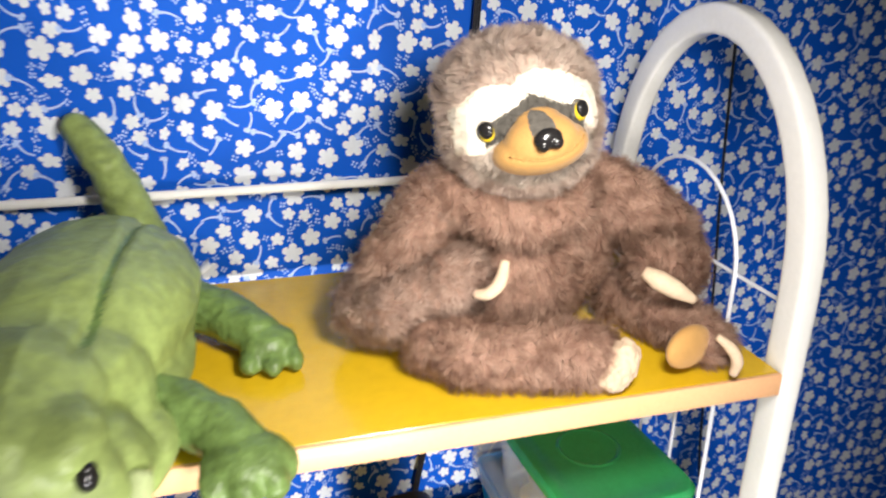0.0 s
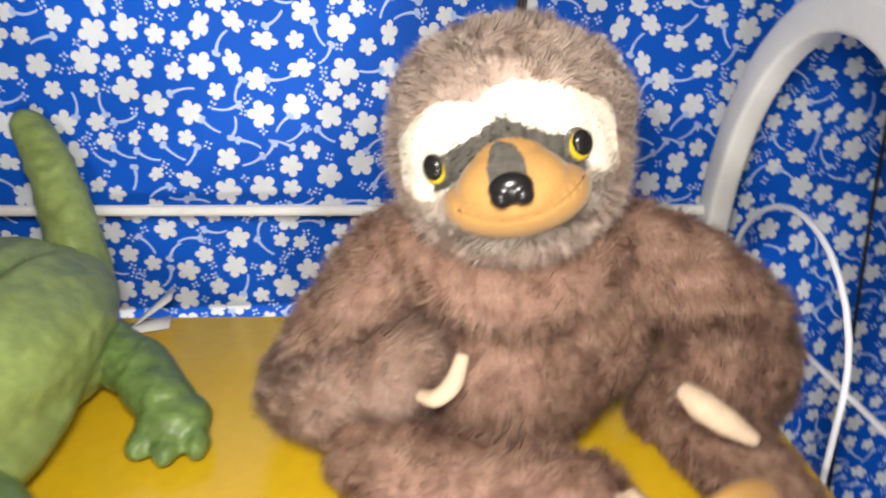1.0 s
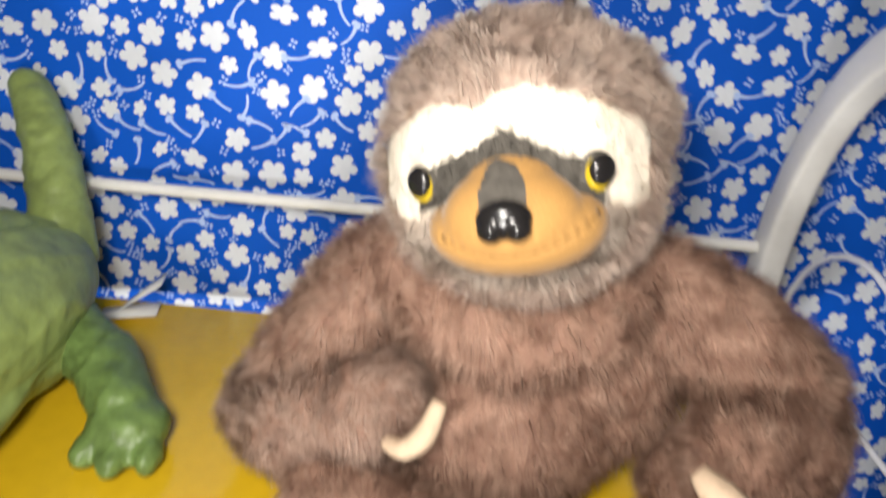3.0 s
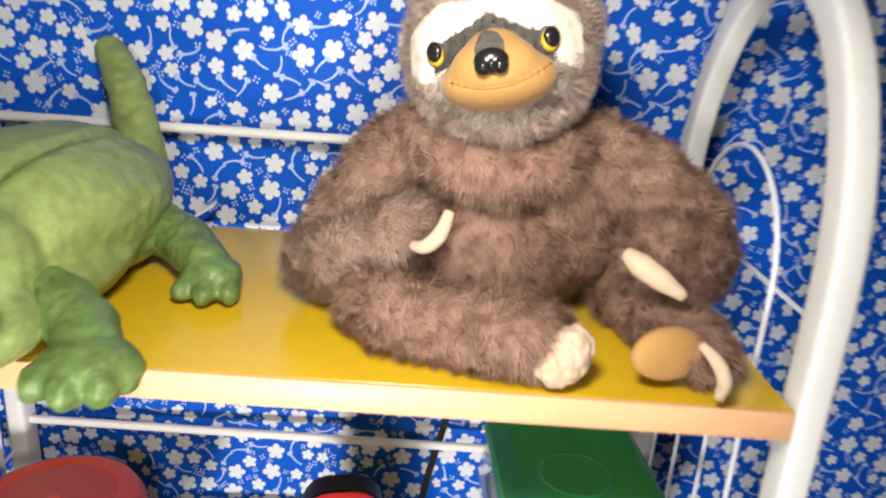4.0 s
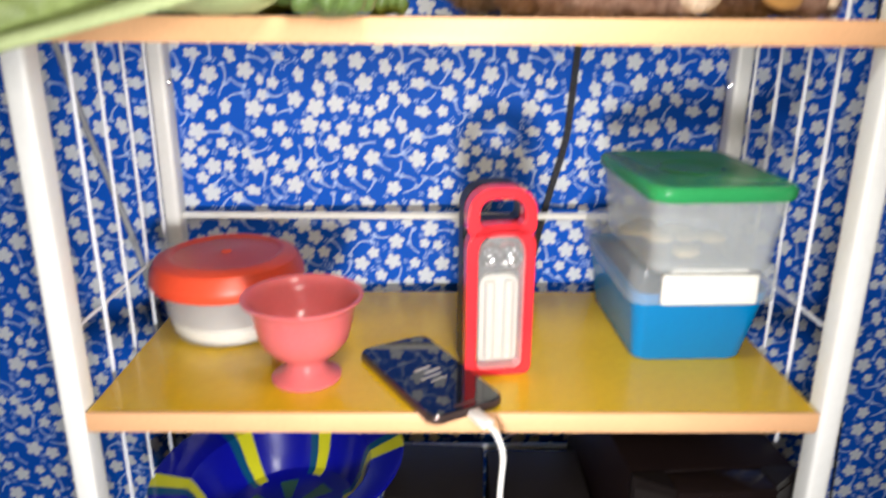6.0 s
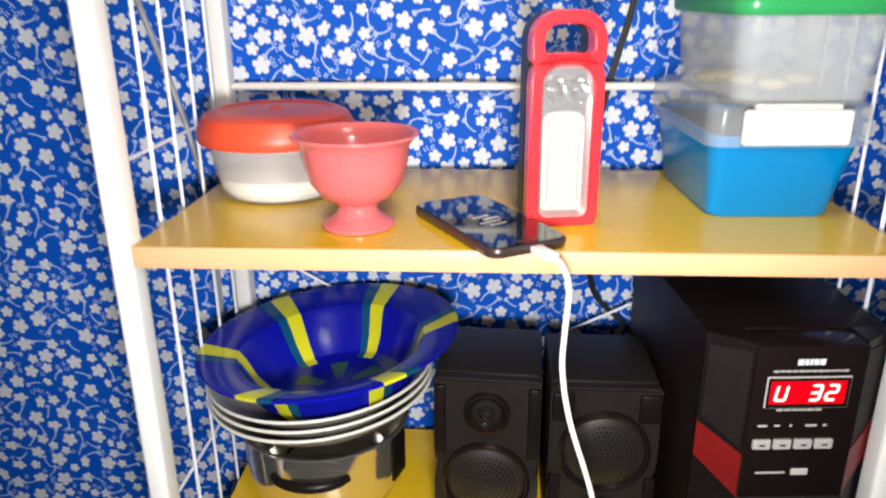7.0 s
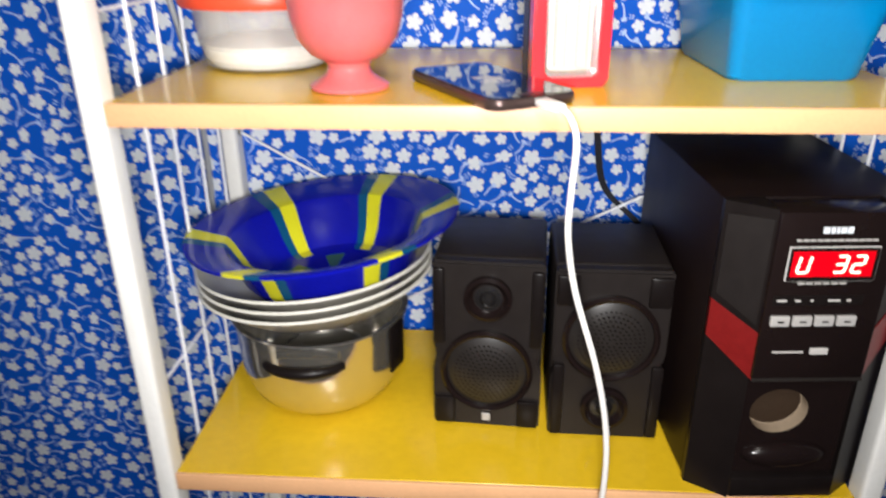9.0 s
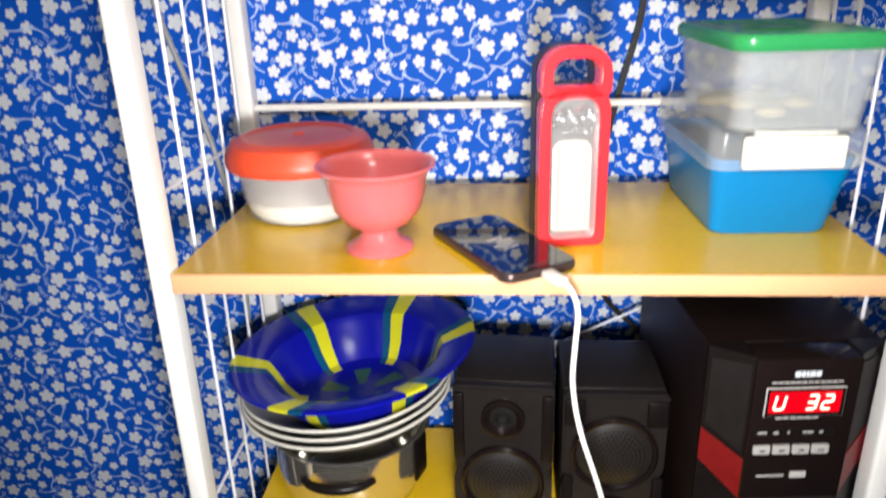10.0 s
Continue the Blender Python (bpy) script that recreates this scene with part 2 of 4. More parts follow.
def tube(points, radius, seg=8, closed=False, flat=None, bm=None):
    """A pipe along points. radius: one number or one a point. flat: (across, along) half sizes of a rounded bar, across being world x."""
    bm = bm or bmesh.new()
    pts = [Vector(p) for p in points]
    n = len(pts)
    rings = []
    last = None
    for i, p in enumerate(pts):
        a = pts[i - 1] if (i or closed) else p
        b = pts[(i + 1) % n] if (i < n - 1 or closed) else p
        d = (b - a).normalized()
        if last is None:
            up = Vector((1, 0, 0)) if abs(d.x) < 0.9 else Vector((0, 0, 1))
        else:
            up = last
        u = (up - d * up.dot(d)).normalized()
        last = u
        v = d.cross(u)
        r = radius[i] if isinstance(radius, (list, tuple)) else radius
        ring = []
        for k in range(seg):
            t = 2 * math.pi * k / seg
            c, s = math.cos(t), math.sin(t)
            if flat:
                q = u * (flat[0] * math.copysign(abs(c) ** 0.38, c)) + v * (flat[1] * math.copysign(abs(s) ** 0.38, s))
            else:
                q = u * (r * c) + v * (r * s)
            ring.append(bm.verts.new(p + q))
        rings.append(ring)
    for i in range(n if closed else n - 1):
        a, b = rings[i], rings[(i + 1) % n]
        for k in range(seg):
            bm.faces.new((a[k], a[(k + 1) % seg], b[(k + 1) % seg], b[k]))
    if not closed:
        bm.faces.new(rings[0][::-1])
        bm.faces.new(rings[-1])
    return bm


def spline(points, steps=8):
    """Points of a smooth line through the given ones."""
    p = [Vector(q) for q in points]
    p = [p[0] * 2 - p[1]] + p + [p[-1] * 2 - p[-2]]
    out = []
    for i in range(1, len(p) - 2):
        for k in range(steps):
            t = k / steps
            a, b, c, d = p[i - 1], p[i], p[i + 1], p[i + 2]
            out.append(0.5 * ((2 * b) + (c - a) * t + (2 * a - 5 * b + 4 * c - d) * t * t + (3 * b - a - 3 * c + d) * t ** 3))
    out.append(p[-2])
    return out


def lathe(profile, seg=48, bm=None, cap=False):
    """A turned shape: profile is (radius, z) from one end to the other."""
    bm = bm or bmesh.new()
    rings = []
    for r, z in profile:
        if r < 1e-6:
            rings.append([bm.verts.new((0, 0, z))])
        else:
            rings.append([bm.verts.new((r * math.cos(2 * math.pi * k / seg), r * math.sin(2 * math.pi * k / seg), z)) for k in range(seg)])
    for a, b in zip(rings, rings[1:]):
        for k in range(seg):
            j = (k + 1) % seg
            if len(a) == 1 and len(b) > 1:
                bm.faces.new((a[0], b[j], b[k]))
            elif len(b) == 1 and len(a) > 1:
                bm.faces.new((a[k], a[j], b[0]))
            elif len(a) > 1:
                bm.faces.new((a[k], a[j], b[j], b[k]))
    bmesh.ops.recalc_face_normals(bm, faces=bm.faces)
    return bm


def loft(sections, r=0.012, seg=5, cap=(True, True)):
    """A box with rounded upright corners: sections are (x0, x1, y0, y1, z)."""
    bm = bmesh.new()
    rings = []
    for x0, x1, y0, y1, z, *rest in sections:
        rr = rest[0] if rest else r
        ring = []
        for cx, cy, a0 in ((x1 - rr, y1 - rr, 0), (x0 + rr, y1 - rr, 90), (x0 + rr, y0 + rr, 180), (x1 - rr, y0 + rr, 270)):
            for k in range(seg + 1):
                a = radians(a0 + 90 * k / seg)
                ring.append(bm.verts.new((cx + rr * math.cos(a), cy + rr * math.sin(a), z)))
        rings.append(ring)
    n = len(rings[0])
    for a, b in zip(rings, rings[1:]):
        for k in range(n):
            bm.faces.new((a[k], a[(k + 1) % n], b[(k + 1) % n], b[k]))
    if cap[0]:
        bm.faces.new(rings[0][::-1])
    if cap[1]:
        bm.faces.new(rings[-1])
    bmesh.ops.recalc_face_normals(bm, faces=bm.faces)
    return bm


def prism(outline, y0, y1, bevel=0.0):
    """An outline in x and z, pushed from y0 to y1."""
    bm = bmesh.new()
    f = bm.faces.new([bm.verts.new((x, y0, z)) for x, z in outline])
    r = bmesh.ops.extrude_face_region(bm, geom=[f])
    for v in r["geom"]:
        if isinstance(v, bmesh.types.BMVert):
            v.co.y = y1
    bmesh.ops.recalc_face_normals(bm, faces=bm.faces)
    if bevel:
        bmesh.ops.bevel(bm, geom=bm.edges[:], offset=bevel, segments=2, affect="EDGES")
    return bm


def ball(center, size, rot=(0, 0, 0), seg=24, bm=None):
    fresh = bmesh.new()
    bmesh.ops.create_uvsphere(fresh, u_segments=seg, v_segments=seg * 2 // 3, radius=1)
    moved(fresh, pose(*center, *rot) @ Matrix.Diagonal((*size, 1)))
    return join(bm, fresh) if bm else fresh


def limb(bm, points, radii):
    """Overlapping balls along a line, for a stuffed limb."""
    for (a, ra), (b, rb) in zip(zip(points, radii), zip(points[1:], radii[1:])):
        a, b = Vector(a), Vector(b)
        n = max(2, int((b - a).length / (min(ra, rb) * 0.35)))
        for k in range(n + 1):
            t = k / n
            r = ra + (rb - ra) * t
            ball(a.lerp(b, t), (r, r, r), seg=16, bm=bm)
    return bm


def melt(bm, voxel, smooth):
    """The balls fused into one skin; returns a mesh."""
    me = bpy.data.meshes.new("melt")
    bm.to_mesh(me)
    bm.free()
    ob = new("melt", me)
    r = ob.modifiers.new("r", "REMESH")
    r.mode, r.voxel_size = "VOXEL", voxel
    s = ob.modifiers.new("s", "SMOOTH")
    s.factor, s.iterations = 0.5, smooth
    deps = bpy.context.evaluated_depsgraph_get()
    out = bpy.data.meshes.new_from_object(ob.evaluated_get(deps))
    bpy.data.objects.remove(ob)
    bpy.data.meshes.remove(me)
    return out


# ---- the room ----
WALL = pose(0.2, 0.306, 0, 0, 0, 2.3)
wall_back = link_mesh("wall_back", box(-1.5, 1.5, 0.0, 0.12, 0.0, 2.4), WALL_BLUE)
wall_back.matrix_world = WALL
tagged(wall_back, "blue floral wallpaper on the wall behind the rack", "wall", kind="structure")
# Unseen floor, ceiling and walls added; the pale plaster bounces torch light back
for nm, b in (("floor", (-1.6, 1.9, -1.7, 0.5, -0.1, 0.0)), ("ceiling", (-1.6, 1.9, -1.7, 0.5, 2.4, 2.5)),
              ("wall_west", (-1.4, -1.25, -1.7, 0.5, 0, 2.4)), ("wall_east", (1.5, 1.65, -1.7, 0.5, 0, 2.4)),
              ("wall_south", (-1.25, 1.5, -1.7, -1.55, 0, 2.4))):
    ob = link_mesh(nm, box(*b), FLOOR if nm == "floor" else PLASTER)
    tagged(ob, "unseen plain room " + nm.split("_")[0], nm.split("_")[0], kind="structure")


def wallpaper_print():
    """Blossoms, sprigs and dots printed on the paper: one repeat, laid side by side."""
    rng = random.Random(5)
    T = 0.31
    placed = []

    def free(x, y, r):
        for px, py, pr in placed:
            dx, dy = abs(px - x), abs(py - y)
            dx, dy = min(dx, T - dx), min(dy, T - dy)
            if dx * dx + dy * dy < (r + pr) ** 2:
                return False
        placed.append((x, y, r))
        return True

    spots = {"big": [], "small": [], "sprig": [], "dots": []}
    for kind, count, r in (("big", 84, 0.0100), ("small", 70, 0.0071), ("sprig", 88, 0.0064), ("dots", 190, 0.0027)):
        tries = 0
        while len(spots[kind]) < count and tries < 20000:
            tries += 1
            x, y = rng.random() * T, rng.random() * T
            if free(x, y, r):
                spots[kind].append((x, y, rng.random() * 6.283, rng.uniform(0.9, 1.08)))
    white, pale = [], []

    def disc(out, cx, cy, rx, ry, turn, n=8):
        c, s = math.cos(turn), math.sin(turn)
        out.append([(cx + c * rx * math.cos(6.2832 * k / n) - s * ry * math.sin(6.2832 * k / n),
                     cy + s * rx * math.cos(6.2832 * k / n) + c * ry * math.sin(6.2832 * k / n)) for k in range(n)])

    def blossom(x, y, turn, r, squash):
        pts = []
        for k in range(40):
            a = 6.2832 * k / 40
            q = r * (0.56 + 0.44 * abs(math.cos(2.5 * a)) ** 0.62)
            pts.append((q * math.cos(a), q * math.sin(a) * squash))
        c, s = math.cos(turn), math.sin(turn)
        white.append([(x + c * u - s * v, y + s * u + c * v) for u, v in pts])

    for x, y, a, k in spots["big"]:
        blossom(x, y, a, 0.0100 * k, 1.0 if rng.random() < 0.8 else 0.66)
    for x, y, a, k in spots["small"]:
        blossom(x, y, a, 0.0072 * k, 1.0 if rng.random() < 0.85 else 0.7)
    for x, y, a, k in spots["sprig"]:
        bend = rng.choice((-1, 1)) * rng.uniform(0.5, 1.1)
        mid = []
        for i in range(9):
            t = i / 8 - 0.5
            u, v = 0.0180 * k * t, bend * 0.010 * (t * t - 0.08)
            mid.append((u, v, 0.00085 + 0.0012 * max(0, -t)))
        left = [(u, v + w) for u, v, w in mid]
        right = [(u, v - w) for u, v, w in mid][::-1]
        c, s = math.cos(a), math.sin(a)
        quads = []
        for i in range(8):
            quads.append([left[i], left[i + 1], right[7 - i], right[8 - i]])
        for q in quads:
            pale.append([(x + c * u - s * v, y + s * u + c * v) for u, v in q])
        for u, v, rx, ry, da in ((-0.0092, bend * 0.0014 + 0.0014, 0.0024, 0.0018, 0.5), (-0.0092, bend * 0.0014 - 0.0016, 0.0022, 0.0016, -0.6)):
            disc(pale, x + c * u * k - s * v, y + s * u * k + c * v, rx, ry, a + da)
    for x, y, a, k in spots["dots"]:
        for i in range(4):
            b = a + 1.57 * i + rng.uniform(-0.25, 0.25)
            q = 0.0023 * k
            disc(pale, x + q * math.cos(b), y + q * math.sin(b), 0.0014, 0.0010, b, 6)

    def lay(name, polys, material, label, lift):
        verts, faces = [], []
        for i in range(-4, 5):
            for j in range(0, 6):
                ox, oz = i * T, 0.02 + j * T
                for poly in polys:
                    n = len(verts)
                    verts.extend((ox + u, -lift, oz + v) for u, v in poly)
                    faces.append(tuple(range(n, n + len(poly))))
        me = bpy.data.meshes.new(name)
        me.from_pydata(verts, [], faces)
        me.materials.append(material)
        ob = new(name, me)
        ob.parent = wall_back
        tagged(ob, label, kind="stuff")

    lay("blossom_print", white, PRINT_WHITE, "white printed five-petalled blossoms", 0.0004)
    lay("sprig_print", pale, PRINT_PALE, "pale blue printed sprigs and dots", 0.0007)


wallpaper_print()

# ---- the rack ----
Z_TOP, Z_MID, Z_BOT, Z_LOW = 1.090, 0.783, 0.446, 0.145
DEPTH, WIDTH, THICK = 0.272, 0.60, 0.017
BACK = 0.2765
rack = thing("storage_rack", "white steel rack with yellow shelf boards and arched ends", "rack")
for z, rise in ((Z_TOP, 0.086), (Z_MID, 0.090), (Z_BOT, 0.126), (Z_LOW, 0.0)):
    board = part("shelf", box(0.001, WIDTH - 0.001, 0.004, DEPTH, z - THICK, z, 0.0008, 1), YELLOW, rack, "yellow laminate shelf board")
    part("edge_band", box(0.001, WIDTH - 0.001, 0.0, 0.0038, z - THICK - 0.0006, z + 0.0002, 0.001, 2), EDGE, board, "peach front edge band")
    part("back_rail", tube([(0.0, BACK, z + rise), (WIDTH, BACK, z + rise)], 0.0042, 10), WHITE_STEEL, rack) if rise else None
for x, side in ((-0.0095, -1), (WIDTH + 0.0095, 1)):
    path = [(x, 0.012, 0.0), (x, 0.012, 0.4), (x, 0.012, 0.8)]
    path += [(x, 0.1445 - 0.1325 * math.cos(radians(a)), 1.150 + 0.181 * math.sin(radians(a))) for a in range(0, 181, 9)]
    path += [(x, BACK + 0.0005, 0.8), (x, BACK + 0.0005, 0.4), (x, BACK + 0.0005, 0.0)]
    part("side_frame", tube(path, 0, 28, flat=(0.0092, 0.0125)), WHITE_STEEL, rack, "white arched tube end frame")
    # the wire hoops and uprights that fill the end frame
    hoop = [(x, 0.079, 0.05), (x, 0.081, 1.132)] + [(x, 0.160 - 0.079 * math.cos(radians(a)), 1.132 + 0.081 * math.sin(radians(a))) for a in range(12, 180, 12)]
    hoop += [(x, 0.239, 1.132), (x, 0.237, 0.05)]
    part("wire_hoop", tube(hoop, 0.0019, 8), WIRE_WHITE, rack)
    for y in (0.131, 0.185):
        part("upright_wire", tube([(x, y, 0.05), (x, y, 1.09)], 0.0017, 8), WIRE_WHITE, rack)
    for z in (1.134, 0.843, 0.520, 0.2):
        part("cross_wire", tube([(x + side * 0.003, 0.02, z), (x + side * 0.003, 0.27, z)], 0.0017, 8), WIRE_WHITE, rack)
    for z in (0.69, 0.70, 1.02):
        part("bolt", moved(lathe([(0, 0.003), (0.003, 0.0025), (0.004, 0.0)], 12), pose(x - side * 0.0092, BACK, z, 0, -90 * side, 0)), CHROME, rack)
for a, b in (((0.0, 0.2835, 0.688), (WIDTH, 0.2835, 0.345)), ((0.0, 0.2805, 0.392), (WIDTH, 0.2805, 0.695))):
    part("brace", tube([a, b], 0.0018, 8), WIRE_WHITE, rack)

# ---- cables on the wall ----
cable = thing("wall_cable", "black three-strand cable hanging on the floral wall", "cable")
run = [(0.470, 0.299, 1.75), (0.461, 0.300, 1.45), (0.455, 0.300, 1.32), (0.447, 0.300, 1.20), (0.435, 0.300, 1.00), (0.430, 0.300, 0.95), (0.414, 0.300, 0.885), (0.397, 0.300, 0.80), (0.391, 0.300, 0.74),
       (0.398, 0.300, 0.69), (0.410, 0.300, 0.626), (0.446, 0.296, 0.588), (0.475, 0.290, 0.56)]
for k in (-1, 0, 1):
    part("strand", tube(spline([(x + 0.0025 * k, y, z) for x, y, z in run], 6), 0.0013, 6), CABLE_BLACK, cable)
cable = thing("corner_cable", "dark cable running down the floral wallpaper", "cable")
part("strand", tube(spline([(0.75, 0.324, 2.2), (0.757, 0.325, 1.5), (0.765, 0.325, 1.22), (0.786, 0.326, 0.97), (0.803, 0.327, 0.76), (0.826, 0.328, 0.57), (0.85, 0.329, 0.05)], 6), 0.0017, 8), CABLE_BLACK, cable)
cable = thing("grey_cable", "slack grey cable beside the rack post", "cable")
part("strand", tube(spline([(-0.14, 0.288, 1.15), (-0.104, 0.286, 0.985), (-0.08, 0.285, 0.90), (-0.058, 0.286, 0.81), (-0.045, 0.286, 0.70), (-0.05, 0.286, 0.5)], 6), 0.0035, 8), CABLE_GREY, cable)


# ---- plush toys ----
def mesh_arrays(me):
    n = len(me.vertices)
    co = np.empty(n * 3)
    me.vertices.foreach_get("co", co)
    nn = np.empty(n * 3)
    me.vertices.foreach_get("normal", nn)
    m = len(me.polygons)
    cen, nor, area = np.empty(m * 3), np.empty(m * 3), np.empty(m)
    me.polygons.foreach_get("center", cen)
    me.polygons.foreach_get("normal", nor)
    me.polygons.foreach_get("area", area)
    return co.reshape(-1, 3), nn.reshape(-1, 3), cen.reshape(-1, 3), nor.reshape(-1, 3), area


def hairs(cen, nor, area, ok, count, length, width, lay, seed, rough=0.6):
    """Hairs as thin blades over the chosen faces; lay is the way in which the pile is brushed. Gives points and skin normals."""
    rng = np.random.default_rng(seed)
    p = np.where(ok, area, 0)
    idx = rng.choice(len(area), count, p=p / p.sum())
    nn = nor[idx]
    root = cen[idx] + rng.normal(0, 0.0010, (count, 3))
    lean = np.zeros((count, 3))
    for size, amount in ((0.017, 0.34), (0.006, 0.32)):
        cell = np.floor(root / size).astype(int)
        key = (cell[:, 0] * 73856093 ^ cell[:, 1] * 19349663 ^ cell[:, 2] * 83492791) % 8192
        lean += rng.normal(0, amount, (8192, 3))[key]
    d = nn * 0.48 + lean + rng.normal(0, 0.15, (count, 3)) + np.array(lay)
    d -= nn * np.minimum(0, (d * nn).sum(1, keepdims=True) - 0.22)
    d /= np.linalg.norm(d, axis=1, keepdims=True)
    ln = length * rng.uniform(0.5, 1.2, (count, 1))
    side = np.cross(d, nn + rng.normal(0, 0.6, (count, 3)))
    side /= np.linalg.norm(side, axis=1, keepdims=True) + 1e-9
    w = width * rng.uniform(0.7, 1.3, (count, 1))
    tip = d - nn * 0.25 + np.array([0, 0, -0.12])
    root = root - nn * 0.001
    mid = root + d * ln * 0.55
    pts = np.stack([root - side * w, root + side * w, mid + side * w * 0.7, mid - side * w * 0.7, mid + tip * ln * 0.45], 1)
    facet = np.cross(side, d)
    facet *= np.sign((facet * nn).sum(1, keepdims=True) + 1e-9)
    return pts.reshape(-1, 3), np.repeat(nn * (1.05 - rough) + facet * rough, 5, axis=0)


class Toy:
    """Gathers skins, hairs and small pieces into one mesh."""

    def __init__(self):
        self.co, self.nn, self.faces, self.slots, self.base = [], [], [], [], 0

    def skin(self, me, slots):
        co, nn, *_ = mesh_arrays(me)
        self.co.append(co)
        self.nn.append(nn)
        self.faces += [tuple(v + self.base for v in p.vertices) for p in me.polygons]
        self.slots += list(slots)
        self.base += len(co)

    def pile(self, pts, nn, slot):
        self.co.append(pts)
        self.nn.append(nn)
        for o in range(self.base, self.base + len(pts), 5):
            self.faces.append((o, o + 1, o + 2, o + 3))
            self.faces.append((o + 3, o + 2, o + 4))
        self.slots += [slot] * (len(pts) // 5 * 2)
        self.base += len(pts)

    def piece(self, bm, slot):
        me = bpy.data.meshes.new("tmp")
        bm.normal_update()
        bm.to_mesh(me)
        bm.free()
        self.skin(me, [slot] * len(me.polygons))
        bpy.data.meshes.remove(me)

    def finish(self, name, materials):
        me = bpy.data.meshes.new(name)
        me.from_pydata(np.concatenate(self.co).tolist(), [], self.faces)
        for m in materials:
            me.materials.append(m)
        me.polygons.foreach_set("material_index", np.array(self.slots, dtype=np.int32))
        me.shade_smooth()
        nn = np.concatenate(self.nn)
        nn /= np.linalg.norm(nn, axis=1, keepdims=True) + 1e-9
        me.normals_split_custom_set_from_vertices(nn.tolist())
        return new(name, me)


HEAD = Vector((0.4225, 0.0985, 1.264))
FACE = pose(*HEAD, 0, 0, 0) @ pose(0, 0, -0.002, -10, -11, -4) @ Matrix.Scale(1.08, 4)


def rippled(me, amount, scale):
    co, nn, *_ = mesh_arrays(me)
    k = np.array([noise.noise(Vector(c) * scale) for c in co.tolist()]) * amount
    me.vertices.foreach_set("co", (co + nn * k[:, None]).ravel())
    me.update()
    return me


def plush_sloth():
    toy = Toy()
    inv = FACE.inverted()
    R, tr = np.array(inv.to_3x3()), np.array(inv.translation)

    def face_uv(c):
        q = c @ R.T + tr
        return q[:, 0], q[:, 1], q[:, 2]

    # trunk and limbs, each a stuffed piece of its own, so that seams fold in between them
    trunk = bmesh.new()
    ball((0.428, 0.150, 1.150), (0.082, 0.064, 0.064), bm=trunk)
    ball((0.470, 0.138, 1.160), (0.048, 0.050, 0.056), bm=trunk)
    ball((0.430, 0.138, 1.200), (0.062, 0.052, 0.044), bm=trunk)
    ball((0.424, 0.112, 1.138), (0.060, 0.048, 0.047), bm=trunk)
    collar = limb(bmesh.new(), [(0.373, 0.112, 1.212), (0.400, 0.086, 1.200), (0.428, 0.078, 1.196), (0.458, 0.086, 1.202), (0.483, 0.112, 1.214)], [0.016, 0.018, 0.018, 0.018, 0.016])
    arm_a = limb(bmesh.new(), [(0.372, 0.124, 1.206), (0.350, 0.114, 1.176), (0.328, 0.116, 1.143)], [0.024, 0.028, 0.027])
    arm_b = limb(bmesh.new(), [(0.317, 0.118, 1.124), (0.336, 0.096, 1.134), (0.372, 0.080, 1.158)], [0.0280, 0.0275, 0.0225])
    arm_c = limb(bmesh.new(), [(0.486, 0.122, 1.208), (0.524, 0.118, 1.192), (0.558, 0.112, 1.164)], [0.025, 0.029, 0.029])
    arm_d = limb(bmesh.new(), [(0.562, 0.112, 1.145), (0.552, 0.090, 1.149), (0.529, 0.070, 1.154)], [0.0310, 0.0300, 0.0230])
    leg_a = limb(bmesh.new(), [(0.362, 0.095, 1.112), (0.354, 0.068, 1.113), (0.374, 0.048, 1.113), (0.412, 0.036, 1.112), (0.455, 0.027, 1.112)], [0.022, 0.0230, 0.0240, 0.0230, 0.0220])
    leg_b = limb(bmesh.new(), [(0.528, 0.108, 1.113), (0.537, 0.072, 1.114), (0.548, 0.044, 1.111), (0.553, 0.030, 1.108)], [0.024, 0.0225, 0.0205, 0.0175])
    plans = [(trunk, 90000, (0, -0.05, -0.45)), (collar, 20000, (0, -0.25, -0.45)), (arm_a, 30000, (-0.10, -0.05, -0.45)), (arm_b, 33000, (0.45, -0.2, 0.05)),
             (arm_c, 30000, (0.15, -0.05, -0.45)), (arm_d, 33000, (-0.40, -0.15, -0.10)), (leg_a, 33000, (0.40, -0.1, -0.15)), (leg_b, 26000, (0.25, -0.3, -0.2))]
    for k, (bm, count, lay) in enumerate(plans):
        me = rippled(melt(bm, 0.0032, 3), 0.0022, 42)
        co, nn, cen, nor, area = mesh_arrays(me)
        toy.skin(me, [0] * len(cen))
        ok = (cen[:, 2] > 1.094)
        toy.pile(*hairs(cen, nor, area, ok, count, 0.0110, 0.00014, lay, 10 + k), 13 if k == 3 else 3)
        if k in (2, 3):
            toy.pile(*hairs(cen, nor, area, ok, count // 4, 0.0110, 0.00014, lay, 30 + k), 13)
    # head
    bm = bmesh.new()
    ball(HEAD, (0.0550, 0.049, 0.0520), bm=bm)
    ball((0.4255, 0.117, 1.282), (0.0570, 0.046, 0.042), bm=bm)
    me = rippled(melt(bm, 0.0012, 10), 0.0012, 50)
    co, nn, cen, nor, area = mesh_arrays(me)
    u, y, w = face_uv(cen)
    wob = np.array([noise.noise(Vector(c) * 190) for c in cen]) * 0.0022
    brow = 0.0325 - 0.013 * ((u + 0.002) / 0.043) ** 2 - 0.0045 * np.exp(-((u + 0.012) / 0.009) ** 2) + wob
    low = -0.010 + 0.020 * np.exp(-((u + 0.001) / 0.020) ** 2) + wob
    mask = (y < -0.008) & (w < brow + 0.001) & (w > low) & (np.abs(u + 0.001) < 0.0470 + wob)
